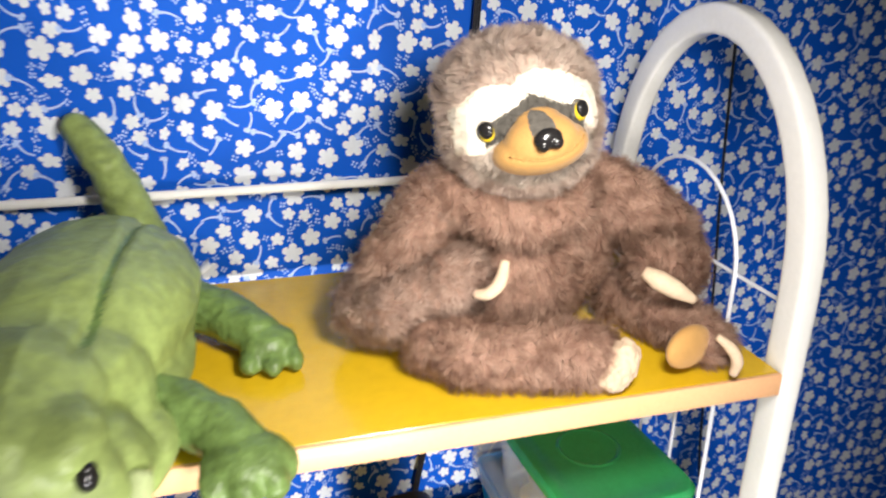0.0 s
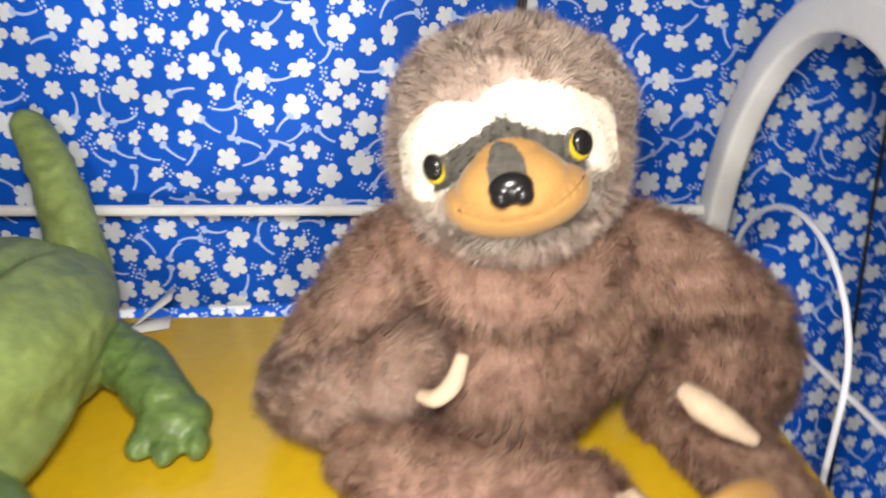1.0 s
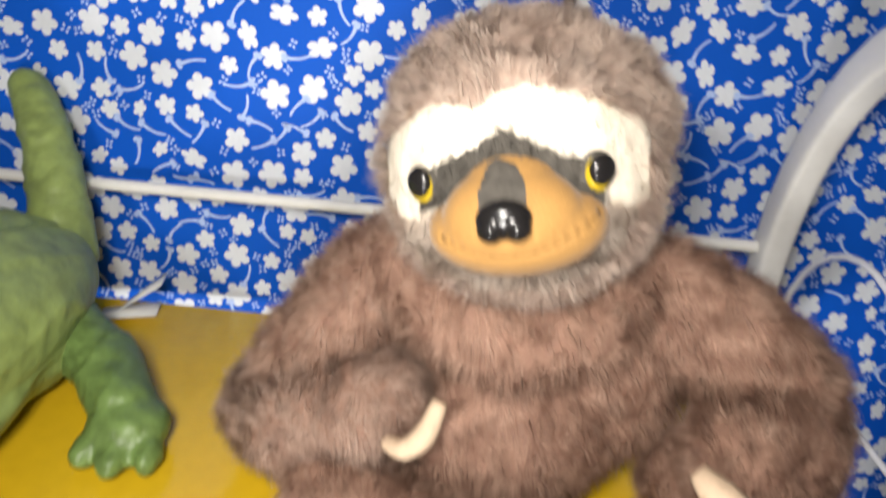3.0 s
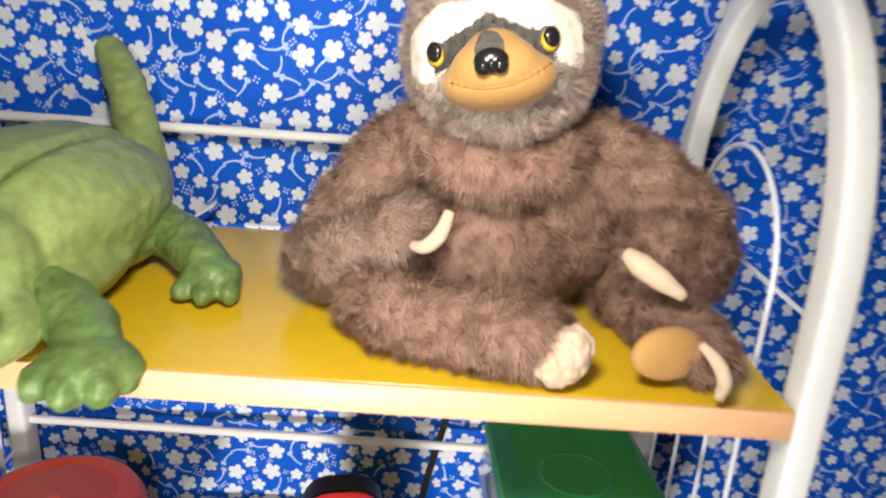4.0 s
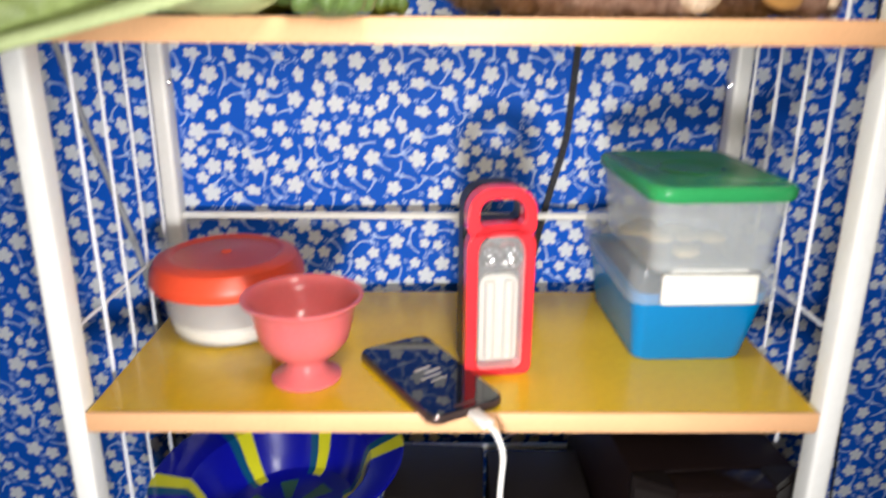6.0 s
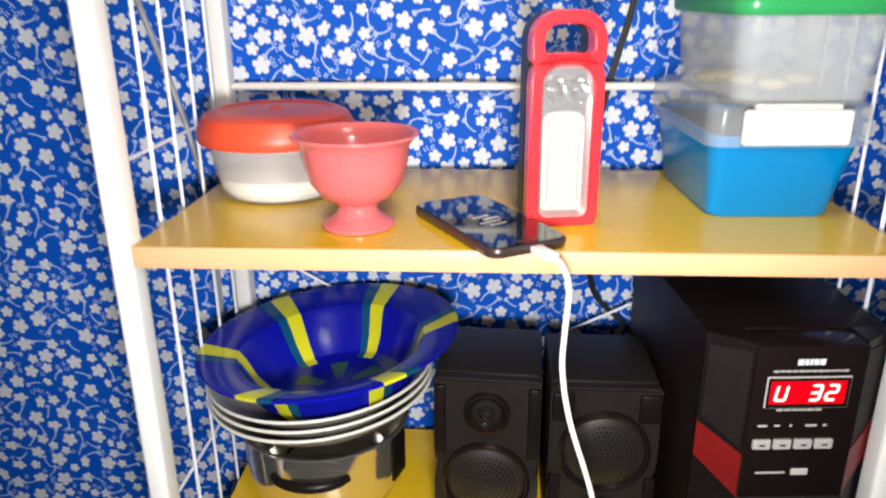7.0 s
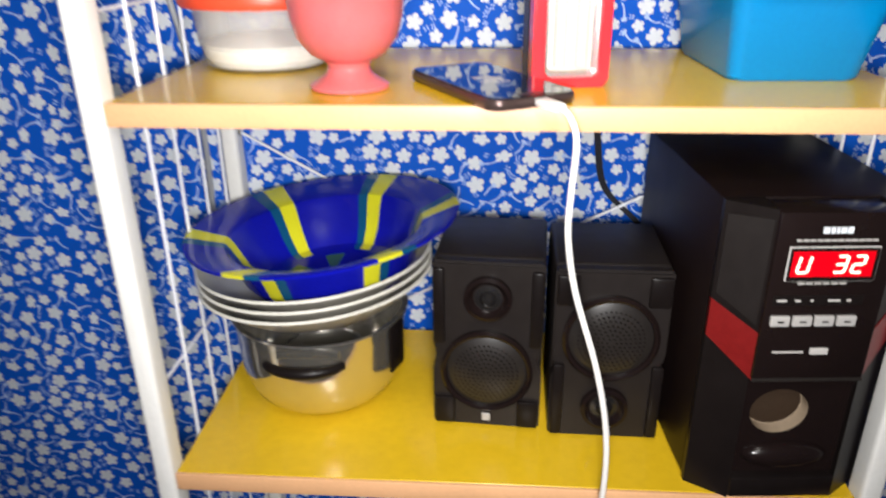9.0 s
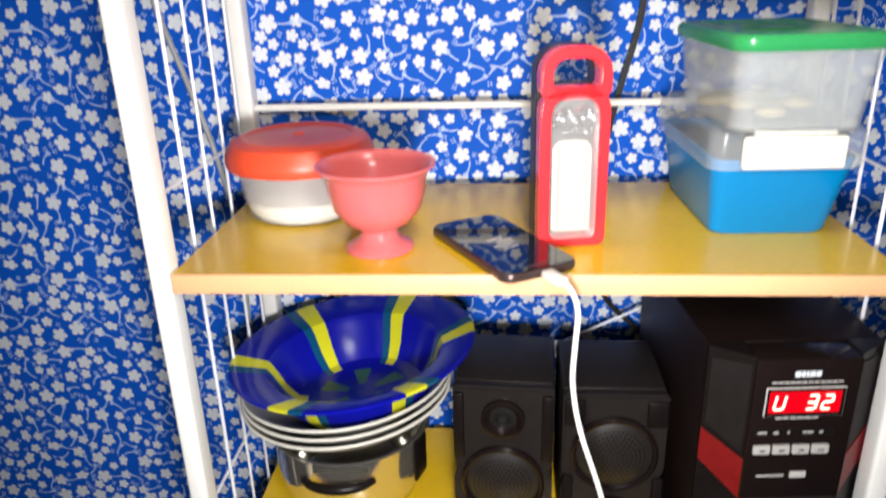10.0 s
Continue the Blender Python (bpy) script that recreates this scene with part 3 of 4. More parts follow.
    grey = (y < -0.02) & (np.abs(w - 0.0135 + 0.48 * np.abs(u + 0.003)) < 0.0062 + wob) & (np.abs(u + 0.002) < 0.031)
    rim = (y < -0.010) & (((u + 0.001) / 0.041) ** 2 + ((w + 0.008) / 0.028) ** 2 < 1) & ~mask & ~grey
    slots = np.zeros(len(cen), dtype=int)
    slots[:] = 12
    slots[mask], slots[grey], slots[rim] = 1, 2, 5
    toy.skin(me, slots)
    toy.pile(*hairs(cen, nor, area, ~(mask | grey | rim), 105000, 0.0110, 0.00012, (0.0, 0.12, 0.10), 2), 4)
    toy.pile(*hairs(cen, nor, area, rim, 20000, 0.0060, 0.00013, (0, -0.1, -0.3), 3, 0.4), 5)
    toy.pile(*hairs(cen, nor, area, mask & ~grey, 22000, 0.0017, 0.00012, (0, -0.1, 0.1), 4, 0.02), 11)
    toy.pile(*hairs(cen, nor, area, grey, 12000, 0.0030, 0.00014, (0, -0.1, 0.0), 5), 2)
    # muzzle
    bm = bmesh.new()
    ball((0.000, -0.0330, -0.0125), (0.0310, 0.0270, 0.0165), (6, 0, 0), 40, bm=bm)
    ball((-0.001, -0.0360, 0.0010), (0.0170, 0.0210, 0.0135), (15, 0, 0), 32, bm=bm)
    ball((-0.001, -0.0430, -0.0090), (0.0235, 0.0190, 0.0180), (10, 0, 0), 32, bm=bm)
    me = melt(bm, 0.0010, 16)
    _, _, cen, nor, area = mesh_arrays(me)
    smear = np.array([noise.noise(Vector(c) * 160) for c in cen]) * 0.0016
    strip = (((cen[:, 0] + 0.003) / 0.0072) ** 2 + ((cen[:, 2] - 0.0000) / 0.0105) ** 2 < 1 + 160 * smear) & (cen[:, 1] < -0.040)
    tree = BVHTree.FromPolygons([v.co for v in me.vertices], [tuple(p.vertices) for p in me.polygons])

    def front(u, w):
        hit = tree.ray_cast(Vector((u, -0.3, w)), Vector((0, 1, 0)))[0]
        return hit if hit else Vector((u, -0.03, w))

    mouth = [front(a, -0.0185 + 0.0070 * (a / 0.024) ** 2 + 0.05 * a) for a in np.linspace(-0.024, 0.027, 16)]
    nose = front(-0.0025, -0.0070)
    co, nn, *_ = mesh_arrays(me)
    d = np.min(np.linalg.norm(co[:, None] - np.array(mouth)[None], axis=2), axis=1)
    me.vertices.foreach_set("co", (co - nn * (0.0007 * np.exp(-(d / 0.0014) ** 2))[:, None]).ravel())
    me.update()
    me.transform(FACE)
    toy.skin(me, np.where(strip, 2, 6))
    toy.piece(moved(tube([m + Vector((0, 0.0002, 0)) for m in mouth], 0.00045, 6), FACE), 9)
    bm = bmesh.new()
    ball(nose + Vector((0, -0.0010, 0.0010)), (0.0088, 0.0052, 0.0066), (15, 0, 0), 28, bm=bm)
    ball(nose + Vector((-0.0040, -0.0028, -0.0016)), (0.0044, 0.0044, 0.0042), (0, 0, 0), 20, bm=bm)
    ball(nose + Vector((0.0040, -0.0028, -0.0016)), (0.0044, 0.0044, 0.0042), (0, 0, 0), 20, bm=bm)
    toy.piece(moved(melt_bm(bm, 0.0007, 5), FACE), 7)
    for a, b, c, turn in ((-0.0303, -0.0355, 0.0035, -30), (0.0266, -0.0380, 0.0038, 26)):
        m = FACE @ pose(a, b, c, 0, 0, turn)
        toy.piece(moved(ball((0, 0, 0), (0.0068, 0.0028, 0.0072), (0, 0, 0), 24), m), 2)
        toy.piece(moved(ball((0, -0.0018, -0.0004), (0.0050, 0.0029, 0.0058), (0, 0, 0), 24), m), 8)
        toy.piece(moved(ball((0.0003, -0.0036, 0.0010), (0.0046, 0.0025, 0.0053), (0, 0, 0), 24), m), 7)
    # felt claws, a cream toe and a tan sole
    claws = (([(0.378, 0.056, 1.155), (0.386, 0.050, 1.157), (0.394, 0.050, 1.165), (0.399, 0.055, 1.178)], [0.0032, 0.0046, 0.0050, 0.0034]),
             ([(0.504, 0.048, 1.162), (0.511, 0.040, 1.158), (0.522, 0.034, 1.152), (0.536, 0.030, 1.144)], [0.0045, 0.0076, 0.0070, 0.0034]),
             ([(0.541, 0.006, 1.126), (0.549, 0.000, 1.119), (0.554, -0.003, 1.109), (0.553, -0.002, 1.098)], [0.0025, 0.0042, 0.0044, 0.003]))
    for pts, rr in claws:
        line = spline(pts, 5)
        toy.piece(tube(line, [float(np.interp(i / (len(line) - 1) * 3, range(4), rr)) for i in range(len(line))], 10), 10)
    toe = bmesh.new()
    ball((0.471, 0.012, 1.112), (0.0150, 0.0120, 0.0175), (0, 24, 28), 28, bm=toe)
    ball((0.463, 0.007, 1.103), (0.0120, 0.0090, 0.0090), (0, 20, 10), 20, bm=toe)
    toe = melt_bm(toe, 0.0014, 4)
    for v in toe.verts:
        v.co += Vector((noise.noise(v.co * 220), noise.noise(v.co * 220 + Vector((9, 0, 0))), noise.noise(v.co * 220 + Vector((0, 9, 0))))) * 0.0016
    toy.piece(toe, 10)
    toy.piece(ball((0.529, 0.0190, 1.113), (0.0255, 0.0085, 0.0165), (0, 8, 22), 28), 6)
    ob = toy.finish("plush_sloth", [FUR_SKIN, CREAM, FACE_GREY, FUR, FUR_GREY, FUR_PALE, TAN, GLOSS_BLACK, AMBER, MOUTH, CLAW, FUR_CREAM, HEAD_SKIN, FUR_ARM])
    tagged(ob, "brown furry plush sloth with cream face sitting on the top shelf", "plush toy")


def melt_bm(bm, voxel, smooth):
    me = melt(bm, voxel, smooth)
    out = bmesh.new()
    out.from_mesh(me)
    bpy.data.meshes.remove(me)
    return out


MOUTH = mat("tan_stitching", (0.33, 0.18, 0.054), 0.85)
plush_sloth()


def plush_crocodile():
    toy = Toy()
    bm = bmesh.new()
    ball((0.128, 0.098, 1.147), (0.072, 0.138, 0.054), (0, 0, -13), 40, bm=bm)
    ball((0.134, 0.134, 1.150), (0.068, 0.090, 0.050), (0, 0, -13), 40, bm=bm)
    ball((0.115, 0.020, 1.142), (0.066, 0.070, 0.049), (0, 0, -15), 40, bm=bm)
    limb(bm, [(0.120, -0.020, 1.150), (0.116, -0.052, 1.148)], [0.048, 0.045])
    limb(bm, [(0.105, -0.075, 1.142), (0.060, -0.120, 1.120), (0.030, -0.150, 1.108)], [0.037, 0.030, 0.025])
    ball((0.140, -0.045, 1.137), (0.046, 0.045, 0.036), bm=bm)
    ball((0.150, -0.055, 1.171), (0.020, 0.024, 0.013), bm=bm)
    ball((0.090, -0.080, 1.170), (0.020, 0.024, 0.013), bm=bm)
    ball((0.140, 0.060, 1.120), (0.056, 0.110, 0.028), (0, 0, -13), 32, bm=bm)
    ball((0.150, 0.150, 1.120), (0.050, 0.070, 0.028), (0, 0, -13), 32, bm=bm)
    ball((0.152, -0.005, 1.116), (0.042, 0.050, 0.024), bm=bm)
    body = melt(bm, 0.0026, 14)
    tail = melt(limb(bmesh.new(), [(0.160, 0.222, 1.150), (0.150, 0.240, 1.180), (0.132, 0.266, 1.214), (0.112, 0.286, 1.238)], [0.021, 0.0185, 0.0160, 0.0125]), 0.0022, 6)
    bm = limb(bmesh.new(), [(0.160, 0.040, 1.120), (0.192, 0.024, 1.118), (0.214, 0.002, 1.115), (0.226, -0.016, 1.113)], [0.0190, 0.0190, 0.0180, 0.0165])
    for x, y in ((0.212, -0.038), (0.226, -0.043), (0.241, -0.037), (0.246, -0.024)):
        ball((x, y, 1.1060), (0.0095, 0.0160, 0.0120), (8, 0, (x - 0.220) * 900), bm=bm)
    ball((0.229, -0.027, 1.109), (0.0255, 0.0215, 0.0175), bm=bm)
    fore = melt(bm, 0.0019, 7)
    bm = limb(bmesh.new(), [(0.178, 0.180, 1.122), (0.218, 0.152, 1.116), (0.242, 0.122, 1.110)], [0.0210, 0.0190, 0.0165])
    for x, y in ((0.235, 0.098), (0.250, 0.094), (0.264, 0.100)):
        ball((x, y, 1.1015), (0.0080, 0.0150, 0.0085), (0, 0, (x - 0.24) * 700), bm=bm)
    ball((0.249, 0.112, 1.106), (0.0210, 0.0200, 0.0140), bm=bm)
    hind = melt(bm, 0.0019, 7)
    far = limb(bmesh.new(), [(0.070, 0.040, 1.120), (0.045, 0.010, 1.112)], [0.020, 0.019])
    limb(far, [(0.085, 0.190, 1.120), (0.050, 0.175, 1.112)], [0.020, 0.018])
    far = melt(far, 0.003, 4)
    for me, fold in ((body, True), (tail, False), (fore, False), (hind, False), (far, False)):
        slots, push = [], []
        co, nn, *_ = mesh_arrays(me)
        for p in (Vector(c) for c in co.tolist()):
            k = noise.noise(Vector((p.x * 30, p.y * 16, p.z * 34))) * 0.0015 + noise.noise(p * 85) * 0.0005
            crease = 1 - abs(noise.noise(Vector((p.x * 38 + p.z * 16, p.y * 13, p.z * 30 - p.x * 12)) + Vector((3, 7, 1))))
            k += 0.0013 * max(0.0, crease - 0.74) / 0.26 - 0.0004
            if not fold:
                k += 0.0016 * abs(noise.noise(Vector((p.x * 60, p.y * 60, p.z * 110))))
            # the seam down the back, drawn in by its thread
            s = (p.x - 0.156) - 0.08 * (p.y - 0.05)
            if fold and p.z > 1.155 and p.y > -0.02:
                fade = min(1.0, (p.z - 1.155) / 0.02) * min(1.0, (p.y + 0.02) / 0.03)
                k -= 0.0050 * fade * math.exp(-(s / 0.0036) ** 2)
            # the cheek's fold behind the jaw
            if fold:
                q = (p - Vector((0.172, -0.035, 1.140))).length
                k -= 0.0035 * math.exp(-((q - 0.026) / 0.004) ** 2) if p.x > 0.13 and p.z < 1.165 else 0
            push.append(k)
        me.vertices.foreach_set("co", (co + nn * np.array(push)[:, None]).ravel())
        me.update()
        for q in me.polygons:
            c = q.center
            seam = fold and abs((c.x - 0.156) - 0.08 * (c.y - 0.05)) < 0.0024 and c.z > 1.165 and c.y > 0.0
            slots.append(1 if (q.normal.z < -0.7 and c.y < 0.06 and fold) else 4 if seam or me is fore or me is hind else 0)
        toy.skin(me, slots)
    lip = spline([(0.181, -0.054, 1.143), (0.178, -0.068, 1.134), (0.165, -0.088, 1.124), (0.138, -0.106, 1.115), (0.105, -0.126, 1.107), (0.068, -0.148, 1.100), (0.030, -0.176, 1.096), (0.008, -0.166, 1.100)], 6)
    toy.piece(tube(lip, [0.0022 + 0.0062 * math.sin(math.pi * min(1, 0.18 + i / len(lip)) ** 0.75) for i in range(len(lip))], 12), 1)
    for x, y in ((0.1625, -0.0715), (0.092, -0.102)):
        toy.piece(ball((x, y, 1.162), (0.0056, 0.0050, 0.0074), (0, 0, 20), 24), 2)
    tag = bmesh.new()
    for a, b in (((0.168, 0.238, 1.0960), (0.202, 0.252, 1.0965)), ((0.180, 0.250, 1.0975), (0.203, 0.262, 1.1150))):
        a, b = Vector(a), Vector(b)
        q = [(a + Vector((0, -0.006, 0))), (a + Vector((0, 0.010, 0))), (b + Vector((0.002, 0.008, 0.003))), (b + Vector((0.004, -0.008, 0)))]
        lo = [tag.verts.new(v) for v in q]
        hi = [tag.verts.new(v + Vector((0, -0.0002, 0.0007))) for v in q]
        tag.faces.new(hi)
        tag.faces.new(lo[::-1])
        for i in range(4):
            tag.faces.new((lo[i], lo[(i + 1) % 4], hi[(i + 1) % 4], hi[i]))
    toy.piece(tag, 3)
    # settle it on the shelf, with the head hanging a little lower
    for co in toy.co:
        low = np.clip((co[:, 2] - 1.104) / 0.035, 0, 1) * np.clip(-co[:, 1] / 0.05, 0, 1)
        droop = 0.24 * np.clip(-co[:, 1] - 0.055, 0, 1)
        co += np.stack([-0.010 - 0.003 * low, 0.0 * low, -0.002 - 0.011 * low - droop], 1)
    ob = toy.finish("plush_crocodile", [GREEN, GREEN_PALE, GLOSS_BLACK, TAG_WHITE, GREEN_DARK])
    tagged(ob, "green velour plush crocodile with raised tail on the top shelf", "plush toy")


plush_crocodile()


# ---- things on the middle shelf ----
def food_container():
    t = thing("food_container", "round cloudy plastic container with red lid, part full of white grains", "container", pose(0.076, 0.171, Z_MID))
    wall = [(0.0, 0.0), (0.050, 0.0), (0.056, 0.004), (0.062, 0.026), (0.066, 0.060), (0.0645, 0.060), (0.0605, 0.026), (0.0545, 0.006), (0.049, 0.002), (0.0, 0.002)]
    part("tub", lathe(wall, 56), FROST, t, "cloudy clear plastic tub")
    part("grains", lathe([(0.0, 0.003), (0.050, 0.003), (0.0565, 0.010), (0.0590, 0.022), (0.040, 0.026), (0.0, 0.024)], 48), SALT, t, "white grains")
    lid = [(0.0665, 0.054), (0.074, 0.054), (0.0758, 0.058), (0.0748, 0.067), (0.069, 0.078), (0.058, 0.083), (0.054, 0.0825), (0.051, 0.0805), (0.020, 0.0815), (0.006, 0.0825), (0.004, 0.0845), (0.0, 0.085)]
    part("lid", lathe(lid, 64), RED_LID, t, "domed red plastic lid")


def footed_cup():
    t = thing("dessert_cup", "pink plastic footed dessert cup, empty, on the middle shelf", "cup", pose(0.1700, 0.063, Z_MID))
    foot = [(0.0, 0.0045), (0.026, 0.0005), (0.0305, 0.001), (0.0308, 0.0035), (0.024, 0.0075), (0.0180, 0.012), (0.0162, 0.017), (0.0175, 0.0215), (0.0, 0.0215)]
    part("foot", lathe(foot, 48), PINK, t)
    outer = [(0.0, 0.0205), (0.0176, 0.0210), (0.029, 0.027), (0.0385, 0.039), (0.0425, 0.054), (0.0445, 0.068), (0.0485, 0.0745), (0.0525, 0.0772), (0.0525, 0.0792)]
    inner = [(0.0490, 0.0785), (0.0445, 0.0735), (0.0415, 0.066), (0.0395, 0.054), (0.0350, 0.041), (0.025, 0.031), (0.0, 0.027)]
    part("bowl", lathe(outer + inner, 56), PINK, t, "pink plastic bowl with a flared rim")


def emergency_lamp():
    t = thing("emergency_lamp", "red and black rechargeable emergency lamp with loop handle", "lamp", pose(0.3375, 0.087, Z_MID, 0, 0, 9) @ Matrix.Diagonal((1.0, 1.0, 1.015, 1)))
    W, H = 0.030, 0.170

    def outline(w, h0, h1, r):
        pts = []
        for cx, cz, a0, rr in ((w - r, h1 - r, 0, r), (-w + r, h1 - r, 90, r), (-w + r * 0.4, h0 + r * 0.4, 180, r * 0.4), (w - r * 0.4, h0 + r * 0.4, 270, r * 0.4)):
            pts += [(cx + rr * math.cos(radians(a0 + 15 * k)), cz + rr * math.sin(radians(a0 + 15 * k))) for k in range(7)]
        return pts

    def ring(outer, inner, y0, y1):
        bm = bmesh.new()
        loops = []
        for y in (y0, y1):
            for pts in (outer, inner):
                loops.append([bm.verts.new((x, y, z)) for x, z in pts])
        n = len(outer)
        for k in range(n):
            j = (k + 1) % n
            bm.faces.new((loops[0][k], loops[0][j], loops[1][j], loops[1][k]))
            bm.faces.new((loops[2][k], loops[3][k], loops[3][j], loops[2][j]))
            bm.faces.new((loops[0][k], loops[2][k], loops[2][j], loops[0][j]))
            bm.faces.new((loops[1][k], loops[1][j], loops[3][j], loops[3][k]))
        bmesh.ops.recalc_face_normals(bm, faces=bm.faces)
        bmesh.ops.bevel(bm, geom=[e for e in bm.edges if e.is_boundary is False and e.calc_face_angle(0) > 1.0], offset=0.0016, segments=2, affect="EDGES", clamp_overlap=True)
        return bm

    hole = [(x, z) for x, z in outline(0.0195, 0.1375, 0.1605, 0.012)]
    full = outline(W, 0.0, H, 0.022)
    # the red front: handle loop above, frame round the window below
    part("handle", ring(outline(W, 0.128, H, 0.022), hole, -0.022, -0.002), RED, t, "red loop handle")
    win = outline(0.0205, 0.008, 0.1305, 0.016)
    part("front_frame", ring(outline(W, 0.0, 0.1385, 0.020), win, -0.022, -0.004), RED, t, "glossy red front frame")
    part("back_shell", ring(outline(W, 0.0, H, 0.022), hole, -0.0018, 0.020), BLACK, t, "black back shell")
    part("window_bed", prism(outline(0.0207, 0.0075, 0.1310, 0.016), -0.012, -0.006), BED, t, "silvered lamp bed")
    refl = bmesh.new()
    for x in (-0.0085, 0.0085):
        join(refl, moved(lathe([(0.0102, 0.0085), (0.0096, 0.0085), (0.0080, 0.0045), (0.0045, 0.0015), (0.0026, 0.0012), (0.0026, 0.0050), (0.0, 0.0062)], 28), pose(x, -0.0120, 0.110, 90, 0, 0)))
    part("reflector", refl, CHROME, t, "twin chrome spot reflectors")
    part("panel_back", prism(outline(0.0172, 0.0120, 0.0930, 0.010), -0.0150, -0.0121, 0.001), DIFFUSER, t, "white reflector panel")
    for x in (-0.0085, 0.0085):
        part("tube", tube(spline([(x, -0.0165, 0.0165), (x, -0.0165, 0.050), (x, -0.0165, 0.0885)], 4), 0.0048, 14), DIFFUSER, t, "white lamp tube")
    part("window_cover", prism(outline(0.0200, 0.0085, 0.1300, 0.0155), -0.0255, -0.0215, 0.0016), COVER, t, "clear domed window cover")


def phone():
    t = thing("smartphone", "black smartphone charging, screen up, at the shelf edge", "phone", pose(0.2775, 0.0565, Z_MID, 0, 0, 29.5) @ Matrix.Diagonal((1.02, 1.05, 1, 1)))
    part("body", loft([(-0.0335, 0.0335, -0.066, 0.066, 0.0005, 0.010), (-0.0352, 0.0352, -0.0677, 0.0677, 0.003, 0.0117), (-0.0352, 0.0352, -0.0677, 0.0677, 0.0065, 0.0117), (-0.0342, 0.0342, -0.0667, 0.0667, 0.0082, 0.0107)], 0.011, 6), PHONE_RIM, t)
    part("screen", loft([(-0.0338, 0.0338, -0.0663, 0.0663, 0.0083, 0.010), (-0.0332, 0.0332, -0.0657, 0.0657, 0.0090, 0.010)], 0.010, 6), SCREEN, t, "black glass screen")
    part("home_bar", box(-0.010, 0.010, -0.0625, -0.0580, 0.0090, 0.0094, 0.0002, 1), PHONE_RIM, t)
    for k, (a, b, w) in enumerate(((-0.010, 0.006, 0.0035), (-0.004, 0.012, 0.0035), (-0.012, 0.009, 0.0020), (-0.006, 0.010, 0.0012))):
        bar = moved(box(a, b, -w / 2, w / 2, 0.0090, 0.0093), pose(0, 0.006 - 0.0075 * k, 0, 0, 0, 8))
        part("clock_mark", bar, PRINT_GREY, t)
    part("speaker_slot", box(-0.006, 0.006, 0.0600, 0.0615, 0.0090, 0.0093), PHONE_RIM, t)
    c = thing("charging_cable", "white charging cable hanging from the phone", "cable")
    part("plug", moved(box(-0.0055, 0.0055, -0.022, 0.002, -0.0028, 0.0028, 0.0018, 2), pose(0.3155, -0.0060, Z_MID + 0.0050, 0, 0, 29.5)), CABLE_WHITE, c, "white plug")
    part("lead", tube(spline([(0.3255, -0.0235, 0.788), (0.332, -0.032, 0.784), (0.337, -0.036, 0.768), (0.336, -0.034, 0.735), (0.336, -0.031, 0.700), (0.344, -0.030, 0.655), (0.364, -0.030, 0.590), (0.376, -0.030, 0.530), (0.378, -0.030, 0.470), (0.372, -0.030, 0.40), (0.36, -0.035, 0.30), (0.35, -0.05, 0.12), (0.33, -0.08, 0.004)], 8), 0.0023, 8), CABLE_WHITE, c)


def boxes():
    z0 = Z_MID
    t = thing("blue_box", "blue plastic lunch box with clear lid and white latch", "box", pose(0.5225, 0.085, Z_MID, 0, 0, 2))
    part("tub", loft([(-0.050, 0.050, 0.015, 0.166, 0.0), (-0.0525, 0.0525, 0.012, 0.169, 0.003), (-0.062, 0.062, -0.006, 0.180, 0.074), (-0.059, 0.059, -0.003, 0.177, 0.074), (-0.049, 0.049, 0.016, 0.165, 0.006)], 0.014), BLUE_BOX, t, "blue plastic tub")
    part("lid", loft([(-0.0665, 0.0665, -0.0105, 0.1845, 0.066), (-0.068, 0.068, -0.012, 0.186, 0.080), (-0.066, 0.066, -0.010, 0.184, 0.098), (-0.060, 0.060, -0.004, 0.178, 0.104)], 0.016), CLEAR, t, "cloudy clear lid")
    latch = part("latch", box(-0.0435, 0.0415, -0.0215, -0.0130, 0.0690, 0.0975, 0.003, 3), LATCH, t, "white plastic latch")
    part("hinge", box(-0.034, 0.034, -0.0155, -0.0075, 0.094, 0.1015, 0.002, 2), LATCH, latch)
    t = thing("clear_container", "clear plastic food container with green lid", "container", pose(0.5100, 0.113, Z_MID + 0.1045, 0, 0, 4) @ Matrix.Diagonal((1.05, 1.03, 1.06, 1)))
    part("tub", loft([(-0.047, 0.047, -0.066, 0.066, 0.0), (-0.050, 0.050, -0.069, 0.069, 0.003), (-0.0555, 0.0555, -0.0765, 0.0765, 0.064), (-0.054, 0.054, -0.075, 0.075, 0.064), (-0.048, 0.048, -0.067, 0.067, 0.004)], 0.016), CLEAR, t, "cloudy clear tub")
    lid = part("lid", loft([(-0.0575, 0.0575, -0.0785, 0.0785, 0.061), (-0.0590, 0.0590, -0.0800, 0.0800, 0.064), (-0.0590, 0.0590, -0.0800, 0.0800, 0.0695), (-0.0565, 0.0565, -0.0775, 0.0775, 0.0725), (-0.050, 0.050, -0.071, 0.071, 0.0730), (-0.047, 0.047, -0.068, 0.068, 0.0716)], 0.017), GREEN_LID, t, "green plastic lid with a raised rim")
    part("lid_ring", moved(lathe([(0.024, 0.0), (0.026, 0.0010), (0.028, 0.0)], 40), pose(0, 0, 0.0717)), GREEN_LID, lid)
    rng = random.Random(3)
    for k in range(9):
        part("food", ball((rng.uniform(-0.036, 0.036), rng.uniform(-0.045, 0.045), 0.009 + 0.004 * rng.random()), (0.014, 0.012, 0.005), (0, 0, 30 * k), 12), FOOD, t, "pale piece of food" if not k else "")


